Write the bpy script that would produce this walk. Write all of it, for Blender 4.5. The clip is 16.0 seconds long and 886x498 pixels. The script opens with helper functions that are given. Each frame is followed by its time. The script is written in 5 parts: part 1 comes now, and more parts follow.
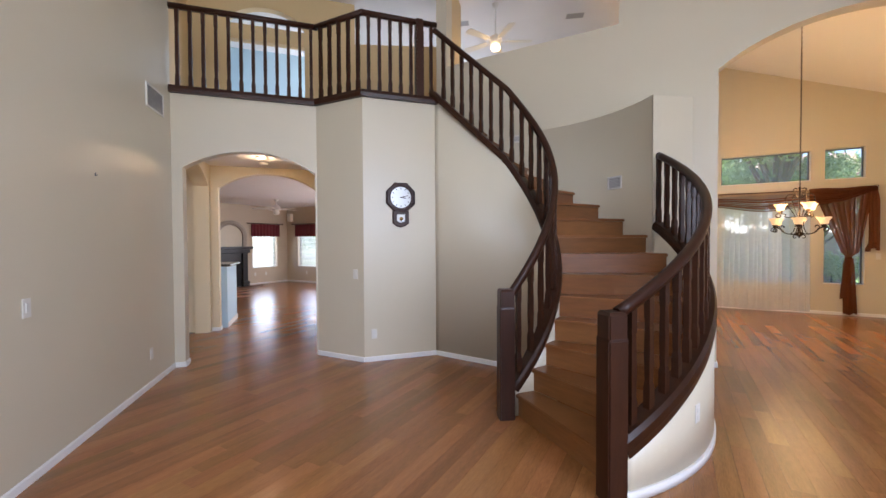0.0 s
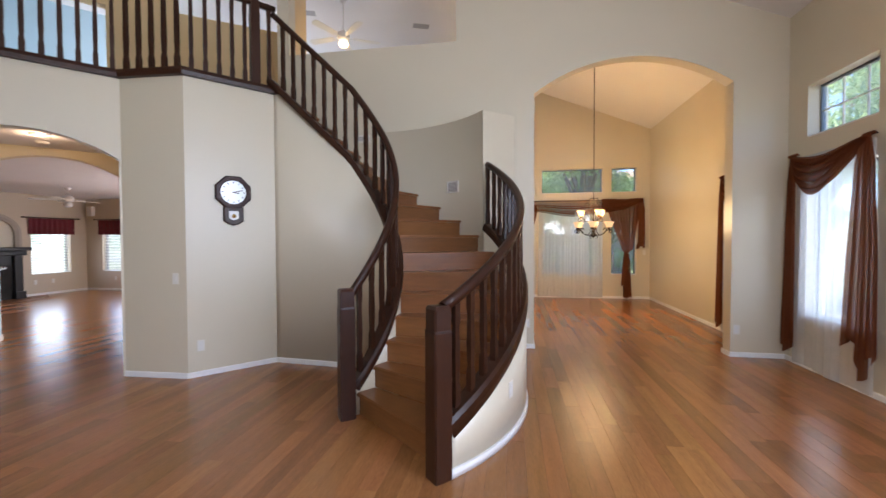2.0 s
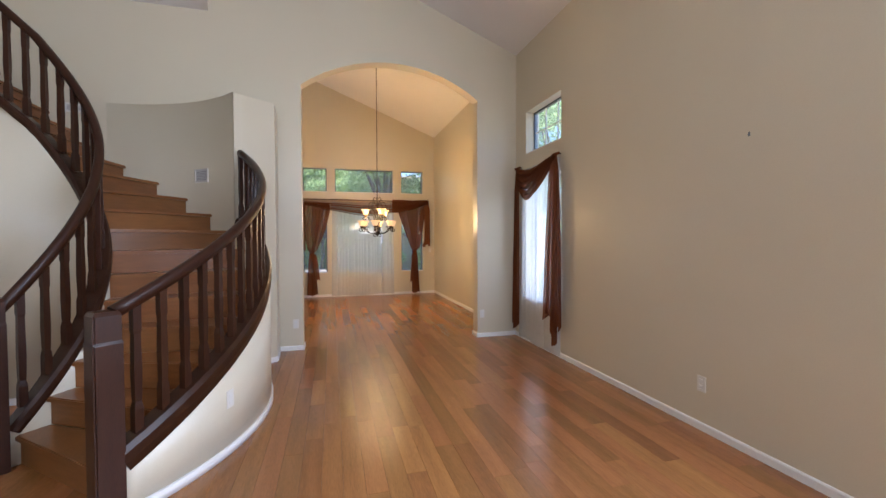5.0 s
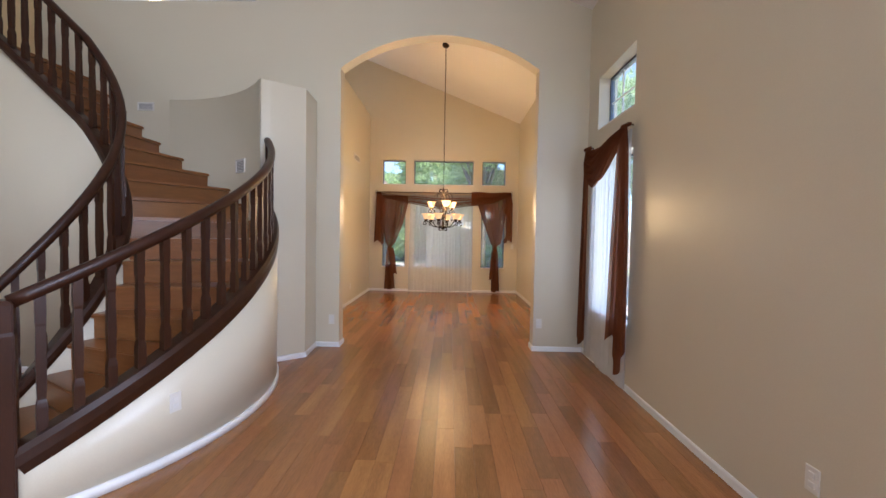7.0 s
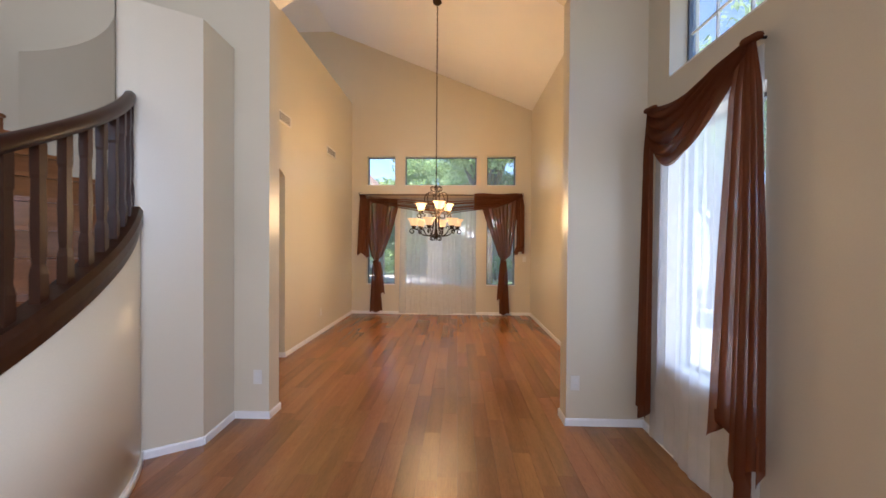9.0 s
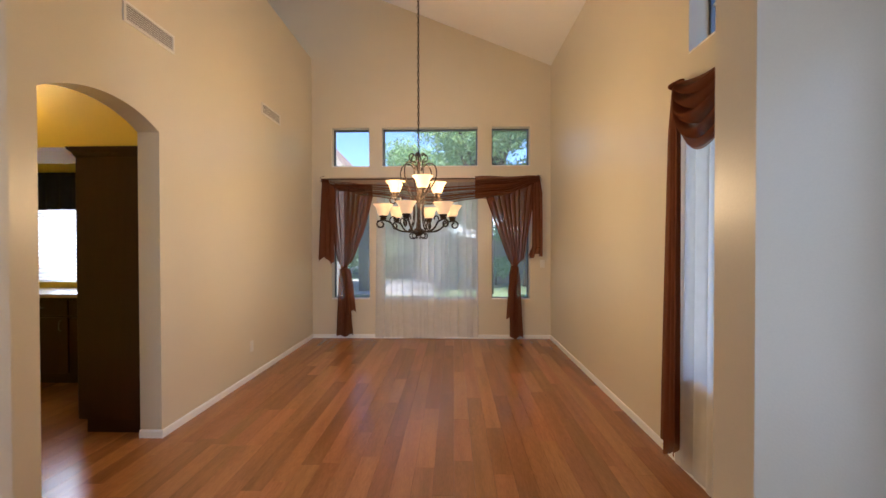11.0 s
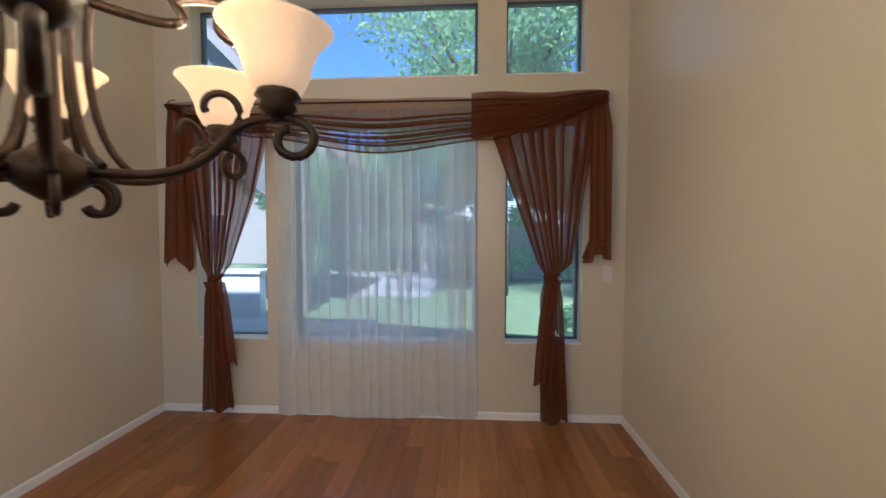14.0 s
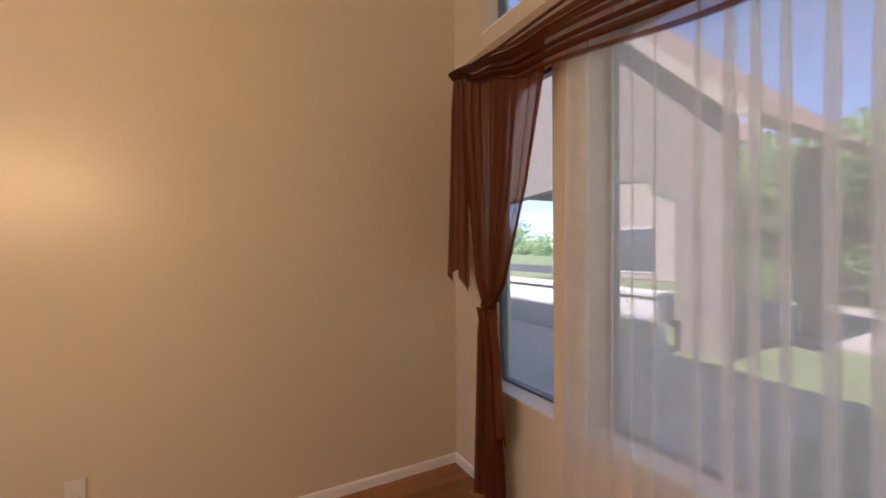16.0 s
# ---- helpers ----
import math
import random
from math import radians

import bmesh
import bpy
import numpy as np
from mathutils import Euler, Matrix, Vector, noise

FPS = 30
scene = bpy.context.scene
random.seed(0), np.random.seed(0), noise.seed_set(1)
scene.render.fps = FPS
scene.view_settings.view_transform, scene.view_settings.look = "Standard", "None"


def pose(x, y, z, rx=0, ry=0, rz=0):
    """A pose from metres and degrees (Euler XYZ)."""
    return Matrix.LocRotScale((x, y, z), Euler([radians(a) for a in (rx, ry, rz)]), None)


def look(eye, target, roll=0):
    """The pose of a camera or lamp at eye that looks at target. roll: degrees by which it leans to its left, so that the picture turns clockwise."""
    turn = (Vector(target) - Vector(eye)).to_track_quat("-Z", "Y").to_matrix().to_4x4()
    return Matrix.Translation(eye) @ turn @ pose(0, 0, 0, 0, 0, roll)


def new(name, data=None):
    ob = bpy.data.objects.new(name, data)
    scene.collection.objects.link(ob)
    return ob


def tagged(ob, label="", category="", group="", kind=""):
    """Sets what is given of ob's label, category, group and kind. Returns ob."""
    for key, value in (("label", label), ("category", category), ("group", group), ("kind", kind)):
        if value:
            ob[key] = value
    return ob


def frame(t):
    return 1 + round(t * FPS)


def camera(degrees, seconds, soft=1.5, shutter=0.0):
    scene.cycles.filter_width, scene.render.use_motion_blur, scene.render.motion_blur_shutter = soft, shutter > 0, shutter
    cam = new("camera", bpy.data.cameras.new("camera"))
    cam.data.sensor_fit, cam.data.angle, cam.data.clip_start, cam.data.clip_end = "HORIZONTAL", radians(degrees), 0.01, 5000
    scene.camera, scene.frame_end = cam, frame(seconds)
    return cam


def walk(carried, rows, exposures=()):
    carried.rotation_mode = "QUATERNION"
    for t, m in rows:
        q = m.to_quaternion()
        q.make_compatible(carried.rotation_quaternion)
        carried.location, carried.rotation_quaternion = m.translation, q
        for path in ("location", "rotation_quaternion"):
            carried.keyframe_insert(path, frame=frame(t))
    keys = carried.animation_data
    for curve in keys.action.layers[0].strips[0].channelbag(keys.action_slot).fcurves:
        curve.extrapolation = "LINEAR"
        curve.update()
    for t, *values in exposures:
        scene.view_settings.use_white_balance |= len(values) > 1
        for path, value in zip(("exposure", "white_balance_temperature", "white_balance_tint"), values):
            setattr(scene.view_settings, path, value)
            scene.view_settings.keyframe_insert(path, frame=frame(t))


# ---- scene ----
cam = camera(95.3, 16.0, shutter=0.2)
PATH = [
    (0, (-0.055, 0.11, 1.451), (-1.046, 1.847, 1.409), -0.3),
    (0.5, (-0.044, 0.104, 1.437), (-0.985, 1.868, 1.389), -0.4),
    (1, (-0.013, 0.12, 1.438), (-0.838, 1.941, 1.387), -0.3),
    (1.5, (0.03, 0.128, 1.446), (-0.585, 2.03, 1.394), -0.2),
    (2, (0.092, 0.125, 1.455), (-0.246, 2.095, 1.406), -0.2),
    (2.5, (0.167, 0.124, 1.447), (0.157, 2.124, 1.4), -0.5),
    (3, (0.2, 0.095, 1.472), (0.544, 2.064, 1.411), -0.4),
    (3.5, (0.281, 0.122, 1.447), (0.923, 2.016, 1.384), -0.5),
    (6, (1.266, 0.277, 1.38), (1.504, 2.263, 1.329), 0.7),
    (6.5, (1.566, 0.427, 1.366), (1.606, 2.426, 1.299), 1.2),
    (7, (1.711, 0.721, 1.393), (1.677, 2.72, 1.32), 1.0),
    (7.5, (1.822, 1.08, 1.398), (1.745, 3.078, 1.338), 1.1),
    (8, (1.91, 1.487, 1.421), (1.802, 3.484, 1.386), 1.0),
    (8.5, (1.875, 1.933, 1.414), (1.79, 3.931, 1.387), 0.8),
    (11, (1.886, 4.43, 1.406), (1.834, 6.429, 1.384), -0.1),
    (11.5, (1.903, 4.914, 1.417), (1.873, 6.913, 1.37), -0.2),
    (12, (1.901, 5.426, 1.387), (1.915, 7.425, 1.347), -0.0),
    (12.5, (1.973, 5.927, 1.436), (2.021, 7.926, 1.403), -0.1),
    (13, (2.041, 6.404, 1.405), (2.095, 8.403, 1.374), 0.0),
    (13.5, (2.144, 6.915, 1.392), (2.146, 8.914, 1.342), -0.0),
    (14, (2.18, 7.438, 1.435), (2.056, 9.432, 1.344), -0.0),
    (14.5, (2.239, 7.926, 1.394), (1.815, 9.879, 1.322), 0.1),
    (15, (2.217, 8.409, 1.384), (1.378, 10.224, 1.325), 0.1),
    (15.5, (2.105, 8.813, 1.387), (0.795, 10.323, 1.346), 0.2),
    (16, (1.98, 9.171, 1.36), (0.222, 10.126, 1.355), -0.3),
]
EXPOSURES = [(0.0, 2.08, 6300, 22), (6.0, 1.97, 6200, 21), (8.5, 1.97, 6150, 24), (11.0, 1.8, 5700, 21), (11.5, 1.8, 5350, 20), (12.0, 1.78, 5150, 20), (12.6, 1.54, 4950, 17), (14.0, 1.48, 4750, 15), (14.5, 1.42, 5000, 15), (15.2, 1.52, 5550, 25), (16.0, 1.5, 6200, 33)]
walk(cam, [(t, look(eye, target, roll)) for t, eye, target, roll in PATH], EXPOSURES)

# ---- world and lamps ----
world = bpy.data.worlds.new("world")
scene.world = world
world.use_nodes = True
wn = world.node_tree.nodes
sky = wn.new("ShaderNodeTexSky")
sky.sky_type = "NISHITA"
sky.sun_disc = False
sky.sun_elevation, sky.sun_rotation = radians(56), radians(175)
sky.altitude, sky.air_density, sky.dust_density, sky.ozone_density = 2000, 0.9, 0.0, 3.0
world.node_tree.links.new(sky.outputs[0], wn["Background"].inputs[0])
wn["Background"].inputs[1].default_value = 0.13


def sun_lamp(strength, elevation, rotation):
    data = bpy.data.lights.new("sun", "SUN")
    data.energy, data.angle, data.color = strength, radians(0.5), (1, 0.95, 0.88)
    ob = new("sun", data)
    ob.matrix_world = pose(0, 0, 20, 90 - elevation, 0, 180 - rotation)
    return ob


sun_lamp(5.0, 56, 175)


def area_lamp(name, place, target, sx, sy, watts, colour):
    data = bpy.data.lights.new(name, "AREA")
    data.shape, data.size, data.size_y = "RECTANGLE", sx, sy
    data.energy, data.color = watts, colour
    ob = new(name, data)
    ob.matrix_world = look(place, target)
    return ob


def point_lamp(name, place, watts, colour, radius=0.05):
    data = bpy.data.lights.new(name, "POINT")
    data.energy, data.color, data.shadow_soft_size = watts, colour, radius
    ob = new(name, data)
    ob.matrix_world = Matrix.Translation(place)
    return ob


RIGHT_WALL = 3.33
DAY = (0.86, 0.93, 1.0)
ENTRY_DAY = (0.7, 0.84, 1.0)
WARM = (1.0, 0.7, 0.32)
# daylight from unseen windows and the side window; side entry and loft lamps are added fill
area_lamp("entry_window_light", (0.28, -2.97, 3.0), (-0.6, 4, 1.6), 1.6, 1.9, 20, ENTRY_DAY)
# fill lamp added on the right wall to brighten the left one
area_lamp("side_entry_fill_light", (3.31, -0.3, 2.3), (-3.4, 0.6, 1.6), 2.2, 2.4, 66, ENTRY_DAY)
area_lamp("side_window_light", (RIGHT_WALL + 0.09, 4.825, 1.39), (0, 4.825, 1.39), 0.87, 1.58, 1.3, (0.66, 0.83, 1.0))
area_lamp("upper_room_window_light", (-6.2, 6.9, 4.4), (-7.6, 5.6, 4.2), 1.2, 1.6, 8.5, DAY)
# lamp added to light the loft ceiling; the wall behind has no window
area_lamp("loft_fill_light", (-5.5, 10.3, 4.6), (-4.0, 6.0, 4.9), 2.4, 1.4, 25, ENTRY_DAY)
# daylight just outside the blinds
area_lamp("family_window_light", (-12.75, 9.18, 1.3), (-8, 6.0, 1.4), 1.0, 1.5, 8, DAY)
area_lamp("family_window_light", (-11.2, 10.55, 1.3), (-11.0, 6, 1.0), 1.1, 1.5, 5, DAY)
# fill lamp inside the north wall, added to brighten the room; no door here
area_lamp("family_fill_light", (-6.6, 10.02, 1.3), (-8.0, 5.5, 1.3), 1.8, 1.9, 62, DAY)
area_lamp("kitchen_window_light", (-2.5, 9.3, 1.5), (-2.4, 6, 1.2), 1.2, 1.0, 15, DAY)
# lit lamps
point_lamp("hall_lamp", (-5.29, 3.96, 2.625), 2.0, (1.0, 0.72, 0.42), 0.04)
point_lamp("kitchen_lamp", (-1.6, 7.2, 2.8), 3.6, (1.0, 0.8, 0.55), 0.06)
point_lamp("loft_fan_lamp", (-2.82, 6.88, 4.72), 1.5, WARM, 0.1)
CHANDELIER_AT = Vector((1.578, 7.99, 1.478))
for count, turn, reach, up in ((6, 0.285, 0.31, 0.27), (3, -1.33, 0.222, 0.485)):
    for k in range(count):
        a = 2 * math.pi * k / count + turn
        point_lamp("chandelier_lamp", CHANDELIER_AT + Vector((reach * math.cos(a), reach * math.sin(a), up)), 3.3, WARM, 0.05)

# ---- materials ----


def mat(name, colour, rough=0.6, metal=0.0, grain=0.06, scale=6.0, fine=90.0, bump=0.05, alpha=1.0, trans=0.0, emit=None, rand=0.0, stretch=(1, 1, 1), island=False):
    m = bpy.data.materials.new(name)
    m.use_nodes = True
    nt = m.node_tree
    b = nt.nodes["Principled BSDF"]
    b.inputs["Roughness"].default_value = rough
    b.inputs["Metallic"].default_value = metal
    b.inputs["Alpha"].default_value = alpha
    b.inputs["Transmission Weight"].default_value = trans
    tc = nt.nodes.new("ShaderNodeTexCoord")
    mp = nt.nodes.new("ShaderNodeMapping")
    mp.inputs["Scale"].default_value = stretch
    nt.links.new(tc.outputs["Object"], mp.inputs["Vector"])
    big = nt.nodes.new("ShaderNodeTexNoise")
    big.inputs["Scale"].default_value = scale
    big.inputs["Detail"].default_value = 4
    small = nt.nodes.new("ShaderNodeTexNoise")
    small.inputs["Scale"].default_value = fine
    for n in (big, small):
        nt.links.new(mp.outputs[0], n.inputs["Vector"])
    add = nt.nodes.new("ShaderNodeMath")
    add.operation = "ADD"
    nt.links.new(big.outputs[0], add.inputs[0])
    nt.links.new(small.outputs[0], add.inputs[1])
    val = nt.nodes.new("ShaderNodeMapRange")
    val.inputs["From Min"].default_value, val.inputs["From Max"].default_value = 0.6, 1.4
    val.inputs["To Min"].default_value, val.inputs["To Max"].default_value = 1 - grain, 1 + grain
    nt.links.new(add.outputs[0], val.inputs["Value"])
    hsv = nt.nodes.new("ShaderNodeHueSaturation")
    hsv.inputs["Color"].default_value = (*colour, 1)
    if rand:
        info = nt.nodes.new("ShaderNodeNewGeometry" if island else "ShaderNodeObjectInfo")
        shift = nt.nodes.new("ShaderNodeVectorMath")
        shift.operation = "MULTIPLY_ADD"
        shift.inputs[1].default_value = (37.0, 91.0, 53.0)
        nt.links.new(info.outputs["Random Per Island" if island else "Random"], shift.inputs[0])
        nt.links.new(mp.outputs[0], shift.inputs[2])
        for n in (big, small):
            nt.links.new(shift.outputs[0], n.inputs["Vector"])
        hue = nt.nodes.new("ShaderNodeMapRange")
        hue.inputs["To Min"].default_value, hue.inputs["To Max"].default_value = 0.5 - 0.02 * rand, 0.5 + 0.03 * rand
        frac = nt.nodes.new("ShaderNodeMath")
        frac.operation = "FRACT"
        times = nt.nodes.new("ShaderNodeMath")
        times.operation = "MULTIPLY"
        times.inputs[1].default_value = 7.3
        nt.links.new(info.outputs["Random Per Island" if island else "Random"], times.inputs[0])
        nt.links.new(times.outputs[0], frac.inputs[0])
        nt.links.new(frac.outputs[0], hue.inputs["Value"])
        nt.links.new(hue.outputs[0], hsv.inputs["Hue"])
        rr = nt.nodes.new("ShaderNodeMapRange")
        rr.inputs["To Min"].default_value, rr.inputs["To Max"].default_value = 1 - rand, 1 + rand
        nt.links.new(info.outputs["Random Per Island" if island else "Random"], rr.inputs["Value"])
        mul = nt.nodes.new("ShaderNodeMath")
        mul.operation = "MULTIPLY"
        nt.links.new(rr.outputs[0], mul.inputs[0])
        nt.links.new(val.outputs[0], mul.inputs[1])
        nt.links.new(mul.outputs[0], hsv.inputs["Value"])
    else:
        nt.links.new(val.outputs[0], hsv.inputs["Value"])
    nt.links.new(hsv.outputs[0], b.inputs["Base Color"])
    if bump:
        bp = nt.nodes.new("ShaderNodeBump")
        bp.inputs["Strength"].default_value = bump
        bp.inputs["Distance"].default_value = 0.004
        nt.links.new(small.outputs[0], bp.inputs["Height"])
        nt.links.new(bp.outputs[0], b.inputs["Normal"])
    if emit:
        b.inputs["Emission Color"].default_value = (*emit[0], 1)
        b.inputs["Emission Strength"].default_value = emit[1]
    return m


M = {}
M["wall"] = mat("wall_paint", (0.62, 0.55, 0.415), 0.34, grain=0.03, scale=1.2, fine=140, bump=0.12)
M["orange"] = mat("lamp_warmed_wall", (0.68, 0.50, 0.26), 0.55, grain=0.03, scale=1.2, fine=140, bump=0.12)
M["yellow"] = mat("yellow_wall_paint", (0.78, 0.56, 0.03), 0.55, grain=0.03, scale=1.2, fine=140, bump=0.12)
M["ceiling"] = mat("ceiling_paint", (0.8, 0.77, 0.74), 0.7, grain=0.03, scale=1.5, fine=120, bump=0.15)
M["trim"] = mat("white_trim_paint", (0.8, 0.79, 0.77), 0.35, grain=0.03, scale=5, bump=0.02)
M["floor"] = mat("floor_wood", (0.31, 0.126, 0.043), 0.22, grain=0.26, scale=2, fine=30, bump=0.03, stretch=(8, 0.6, 1), rand=0.2)
M["hall"] = mat("pale_peach_wall_paint", (0.7, 0.57, 0.36), 0.5, grain=0.03, scale=1.2, fine=140, bump=0.12)
M["beige"] = mat("beige_wall_paint", (0.56, 0.46, 0.34), 0.6, grain=0.03, scale=1.2, fine=140, bump=0.12)
# the bar wall's own blue; upstairs it stands for daylight on the walls
M["blue"] = mat("pale_blue_wall_colour", (0.5, 0.68, 0.78), 0.6, grain=0.03, scale=1.2, fine=140, bump=0.12)
M["gap"] = mat("floor_joint", (0.26, 0.105, 0.037), 0.35)
M["tread"] = mat("stair_wood", (0.225, 0.088, 0.03), 0.3, grain=0.22, scale=3, fine=40, bump=0.03, stretch=(2, 2, 14), rand=0.12)
M["dark"] = mat("dark_stained_wood", (0.036, 0.0115, 0.005), 0.36, grain=0.3, scale=4, fine=50, bump=0.04, stretch=(6, 6, 0.7), rand=0.12)
M["tread"].node_tree.nodes["Principled BSDF"].inputs["Specular IOR Level"].default_value = 0.3
M["dark"].node_tree.nodes["Principled BSDF"].inputs["Specular IOR Level"].default_value = 0.28


def cloth_mat(name, colour, cover, through_light=0.4):
    """Thin woven cloth: part gap, part thread that both scatters and passes light."""
    m = bpy.data.materials.new(name)
    m.use_nodes = True
    nt = m.node_tree
    nt.nodes.remove(nt.nodes["Principled BSDF"])
    tc = nt.nodes.new("ShaderNodeTexCoord")
    no = nt.nodes.new("ShaderNodeTexNoise")
    no.inputs["Scale"].default_value = 14
    nt.links.new(tc.outputs["Object"], no.inputs["Vector"])
    hsv = nt.nodes.new("ShaderNodeHueSaturation")
    hsv.inputs["Color"].default_value = (*colour, 1)
    mr = nt.nodes.new("ShaderNodeMapRange")
    mr.inputs["To Min"].default_value, mr.inputs["To Max"].default_value = 0.96, 1.04
    nt.links.new(no.outputs[0], mr.inputs["Value"])
    nt.links.new(mr.outputs[0], hsv.inputs["Value"])
    d, t, x = nt.nodes.new("ShaderNodeBsdfDiffuse"), nt.nodes.new("ShaderNodeBsdfTranslucent"), nt.nodes.new("ShaderNodeBsdfTransparent")
    for n in (d, t):
        nt.links.new(hsv.outputs[0], n.inputs["Color"])
    mix1, mix2 = nt.nodes.new("ShaderNodeMixShader"), nt.nodes.new("ShaderNodeMixShader")
    mix1.inputs[0].default_value = through_light
    nt.links.new(d.outputs[0], mix1.inputs[1])
    nt.links.new(t.outputs[0], mix1.inputs[2])
    lw = nt.nodes.new("ShaderNodeMath")
    lw.operation = "MULTIPLY_ADD"
    lw.inputs[1].default_value, lw.inputs[2].default_value = 0.04, cover - 0.02
    nt.links.new(no.outputs[0], lw.inputs[0])
    nt.links.new(lw.outputs[0], mix2.inputs[0])
    nt.links.new(x.outputs[0], mix2.inputs[1])
    nt.links.new(mix1.outputs[0], mix2.inputs[2])
    nt.links.new(mix2.outputs[0], nt.nodes["Material Output"].inputs[0])
    return m


M["drape"] = cloth_mat("brown_sheer_cloth", (0.19, 0.06, 0.025), 0.8)
M["drape_thick"] = cloth_mat("gathered_brown_cloth", (0.18, 0.057, 0.025), 0.92)
M["drape_thin"] = cloth_mat("thin_brown_sheer_cloth", (0.22, 0.075, 0.034), 0.5)
M["sheer"] = cloth_mat("white_sheer_cloth", (0.92, 0.93, 0.94), 0.5, 0.68)
M["leaf"] = cloth_mat("tree_leaf", (0.36, 0.49, 0.23), 1.03, 0.5)
M["iron"] = mat("bronze_iron", (0.036, 0.022, 0.014), 0.4, metal=0.8, grain=0.3, scale=30)
M["shade"] = mat("frosted_glass_shade", (0.6, 0.41, 0.22), 0.5, emit=((1.0, 0.62, 0.3), 0.18))
M["bulb"] = mat("lit_bulb", (1, 0.9, 0.7), 0.4, grain=0, bump=0, emit=((1.0, 0.72, 0.4), 2.2))
M["globe"] = mat("lit_globe", (1, 0.9, 0.7), 0.4, grain=0, bump=0, emit=((1.0, 0.74, 0.36), 1.0))


def glass_mat():
    m = bpy.data.materials.new("window_glass")
    m.use_nodes = True
    nt = m.node_tree
    nt.nodes.remove(nt.nodes["Principled BSDF"])
    x, g, f, mix = nt.nodes.new("ShaderNodeBsdfTransparent"), nt.nodes.new("ShaderNodeBsdfGlossy"), nt.nodes.new("ShaderNodeLayerWeight"), nt.nodes.new("ShaderNodeMixShader")
    x.inputs["Color"].default_value = (0.93, 0.96, 0.96, 1)
    g.inputs["Roughness"].default_value = 0.02
    power, fade = nt.nodes.new("ShaderNodeMath"), nt.nodes.new("ShaderNodeMath")
    power.operation, fade.operation = "POWER", "MULTIPLY_ADD"
    power.inputs[1].default_value = 5.0
    fade.inputs[1].default_value, fade.inputs[2].default_value = 0.45, 0.03
    f.inputs["Blend"].default_value = 0.5
    veil, film = nt.nodes.new("ShaderNodeMixShader"), nt.nodes.new("ShaderNodeBsdfTranslucent")
    film.inputs["Color"].default_value = (0.8, 0.84, 0.86, 1)
    veil.inputs[0].default_value = 0.12
    nt.links.new(x.outputs[0], veil.inputs[1])
    nt.links.new(film.outputs[0], veil.inputs[2])
    nt.links.new(f.outputs["Facing"], power.inputs[0])
    nt.links.new(power.outputs[0], fade.inputs[0])
    nt.links.new(fade.outputs[0], mix.inputs[0])
    nt.links.new(veil.outputs[0], mix.inputs[1])
    nt.links.new(g.outputs[0], mix.inputs[2])
    nt.links.new(mix.outputs[0], nt.nodes["Material Output"].inputs[0])
    return m


M["glass"] = glass_mat()
M["metal"] = mat("window_frame_metal", (0.12, 0.14, 0.16), 0.4, metal=0.4)
M["plastic"] = mat("white_plastic", (0.7, 0.67, 0.61), 0.35, grain=0.02)
M["cabinet"] = mat("espresso_cabinet_wood", (0.026, 0.007, 0.006), 0.38, grain=0.3, scale=3, fine=40, stretch=(8, 8, 0.7))
M["cabinet"].node_tree.nodes["Principled BSDF"].inputs["Specular IOR Level"].default_value = 0.3
M["grass"] = mat("lawn", (0.16, 0.2, 0.085), 0.9, grain=0.4, scale=2, fine=60, bump=0.3)

M["bark"] = mat("bark", (0.12, 0.085, 0.06), 0.9, grain=0.4, scale=10, bump=0.4)
M["stucco"] = mat("stucco", (0.38, 0.32, 0.26), 0.9, grain=0.1, scale=2, bump=0.3)
# porch walls: stucco with the porch's shade put into its colour
M["tan_stucco"] = mat("shade_darkened_stucco", (0.22, 0.19, 0.16), 0.9, grain=0.12, scale=2, bump=0.3)
M["concrete"] = mat("concrete", (0.4, 0.36, 0.33), 0.85, grain=0.15, scale=2, bump=0.2)

M["floor_rest"] = mat("floor_wood_far", (0.31, 0.126, 0.043), 0.22, grain=0.26, scale=2, fine=30, bump=0.03, stretch=(8, 0.6, 1), rand=0.2, island=True)
M["metal_white"] = mat("painted_metal_slat", (0.62, 0.6, 0.57), 0.4, grain=0.03)
M["grille"] = mat("shaded_duct", (0.36, 0.34, 0.32), 0.7)
M["socket"] = mat("socket_plastic", (0.7, 0.68, 0.64), 0.35, grain=0.02)
M["clockwood"] = mat("clock_wood", (0.055, 0.032, 0.032), 0.3, grain=0.25, scale=20, fine=120)
M["dial"] = mat("clock_dial", (0.78, 0.8, 0.8), 0.08, grain=0.02)
M["brass"] = mat("brass", (0.7, 0.45, 0.15), 0.25, metal=1.0)
M["fanblade"] = mat("fan_blade_paint", (0.75, 0.7, 0.6), 0.4, grain=0.03)
M["granite"] = mat("dark_granite", (0.03, 0.03, 0.032), 0.1, grain=0.5, scale=60, fine=200, bump=0)
M["black"] = mat("black_painted_wood", (0.012, 0.011, 0.011), 0.35, grain=0.2)
M["firebox_dark"] = mat("dark_firebox", (0.02, 0.018, 0.016), 0.9, grain=0.4)
M["red"] = mat("dark_red_cloth", (0.13, 0.012, 0.018), 0.85, grain=0.2, scale=15, fine=300)
M["navy"] = mat("navy_cloth", (0.01, 0.014, 0.04), 0.85, grain=0.2, scale=15, fine=300)
M["pale_stone"] = mat("pale_stone", (0.5, 0.42, 0.33), 0.2, grain=0.2, scale=30, fine=150)
M["gravel"] = mat("pale_gravel", (0.36, 0.32, 0.28), 0.95, grain=0.3, scale=12, fine=90, bump=0.6)
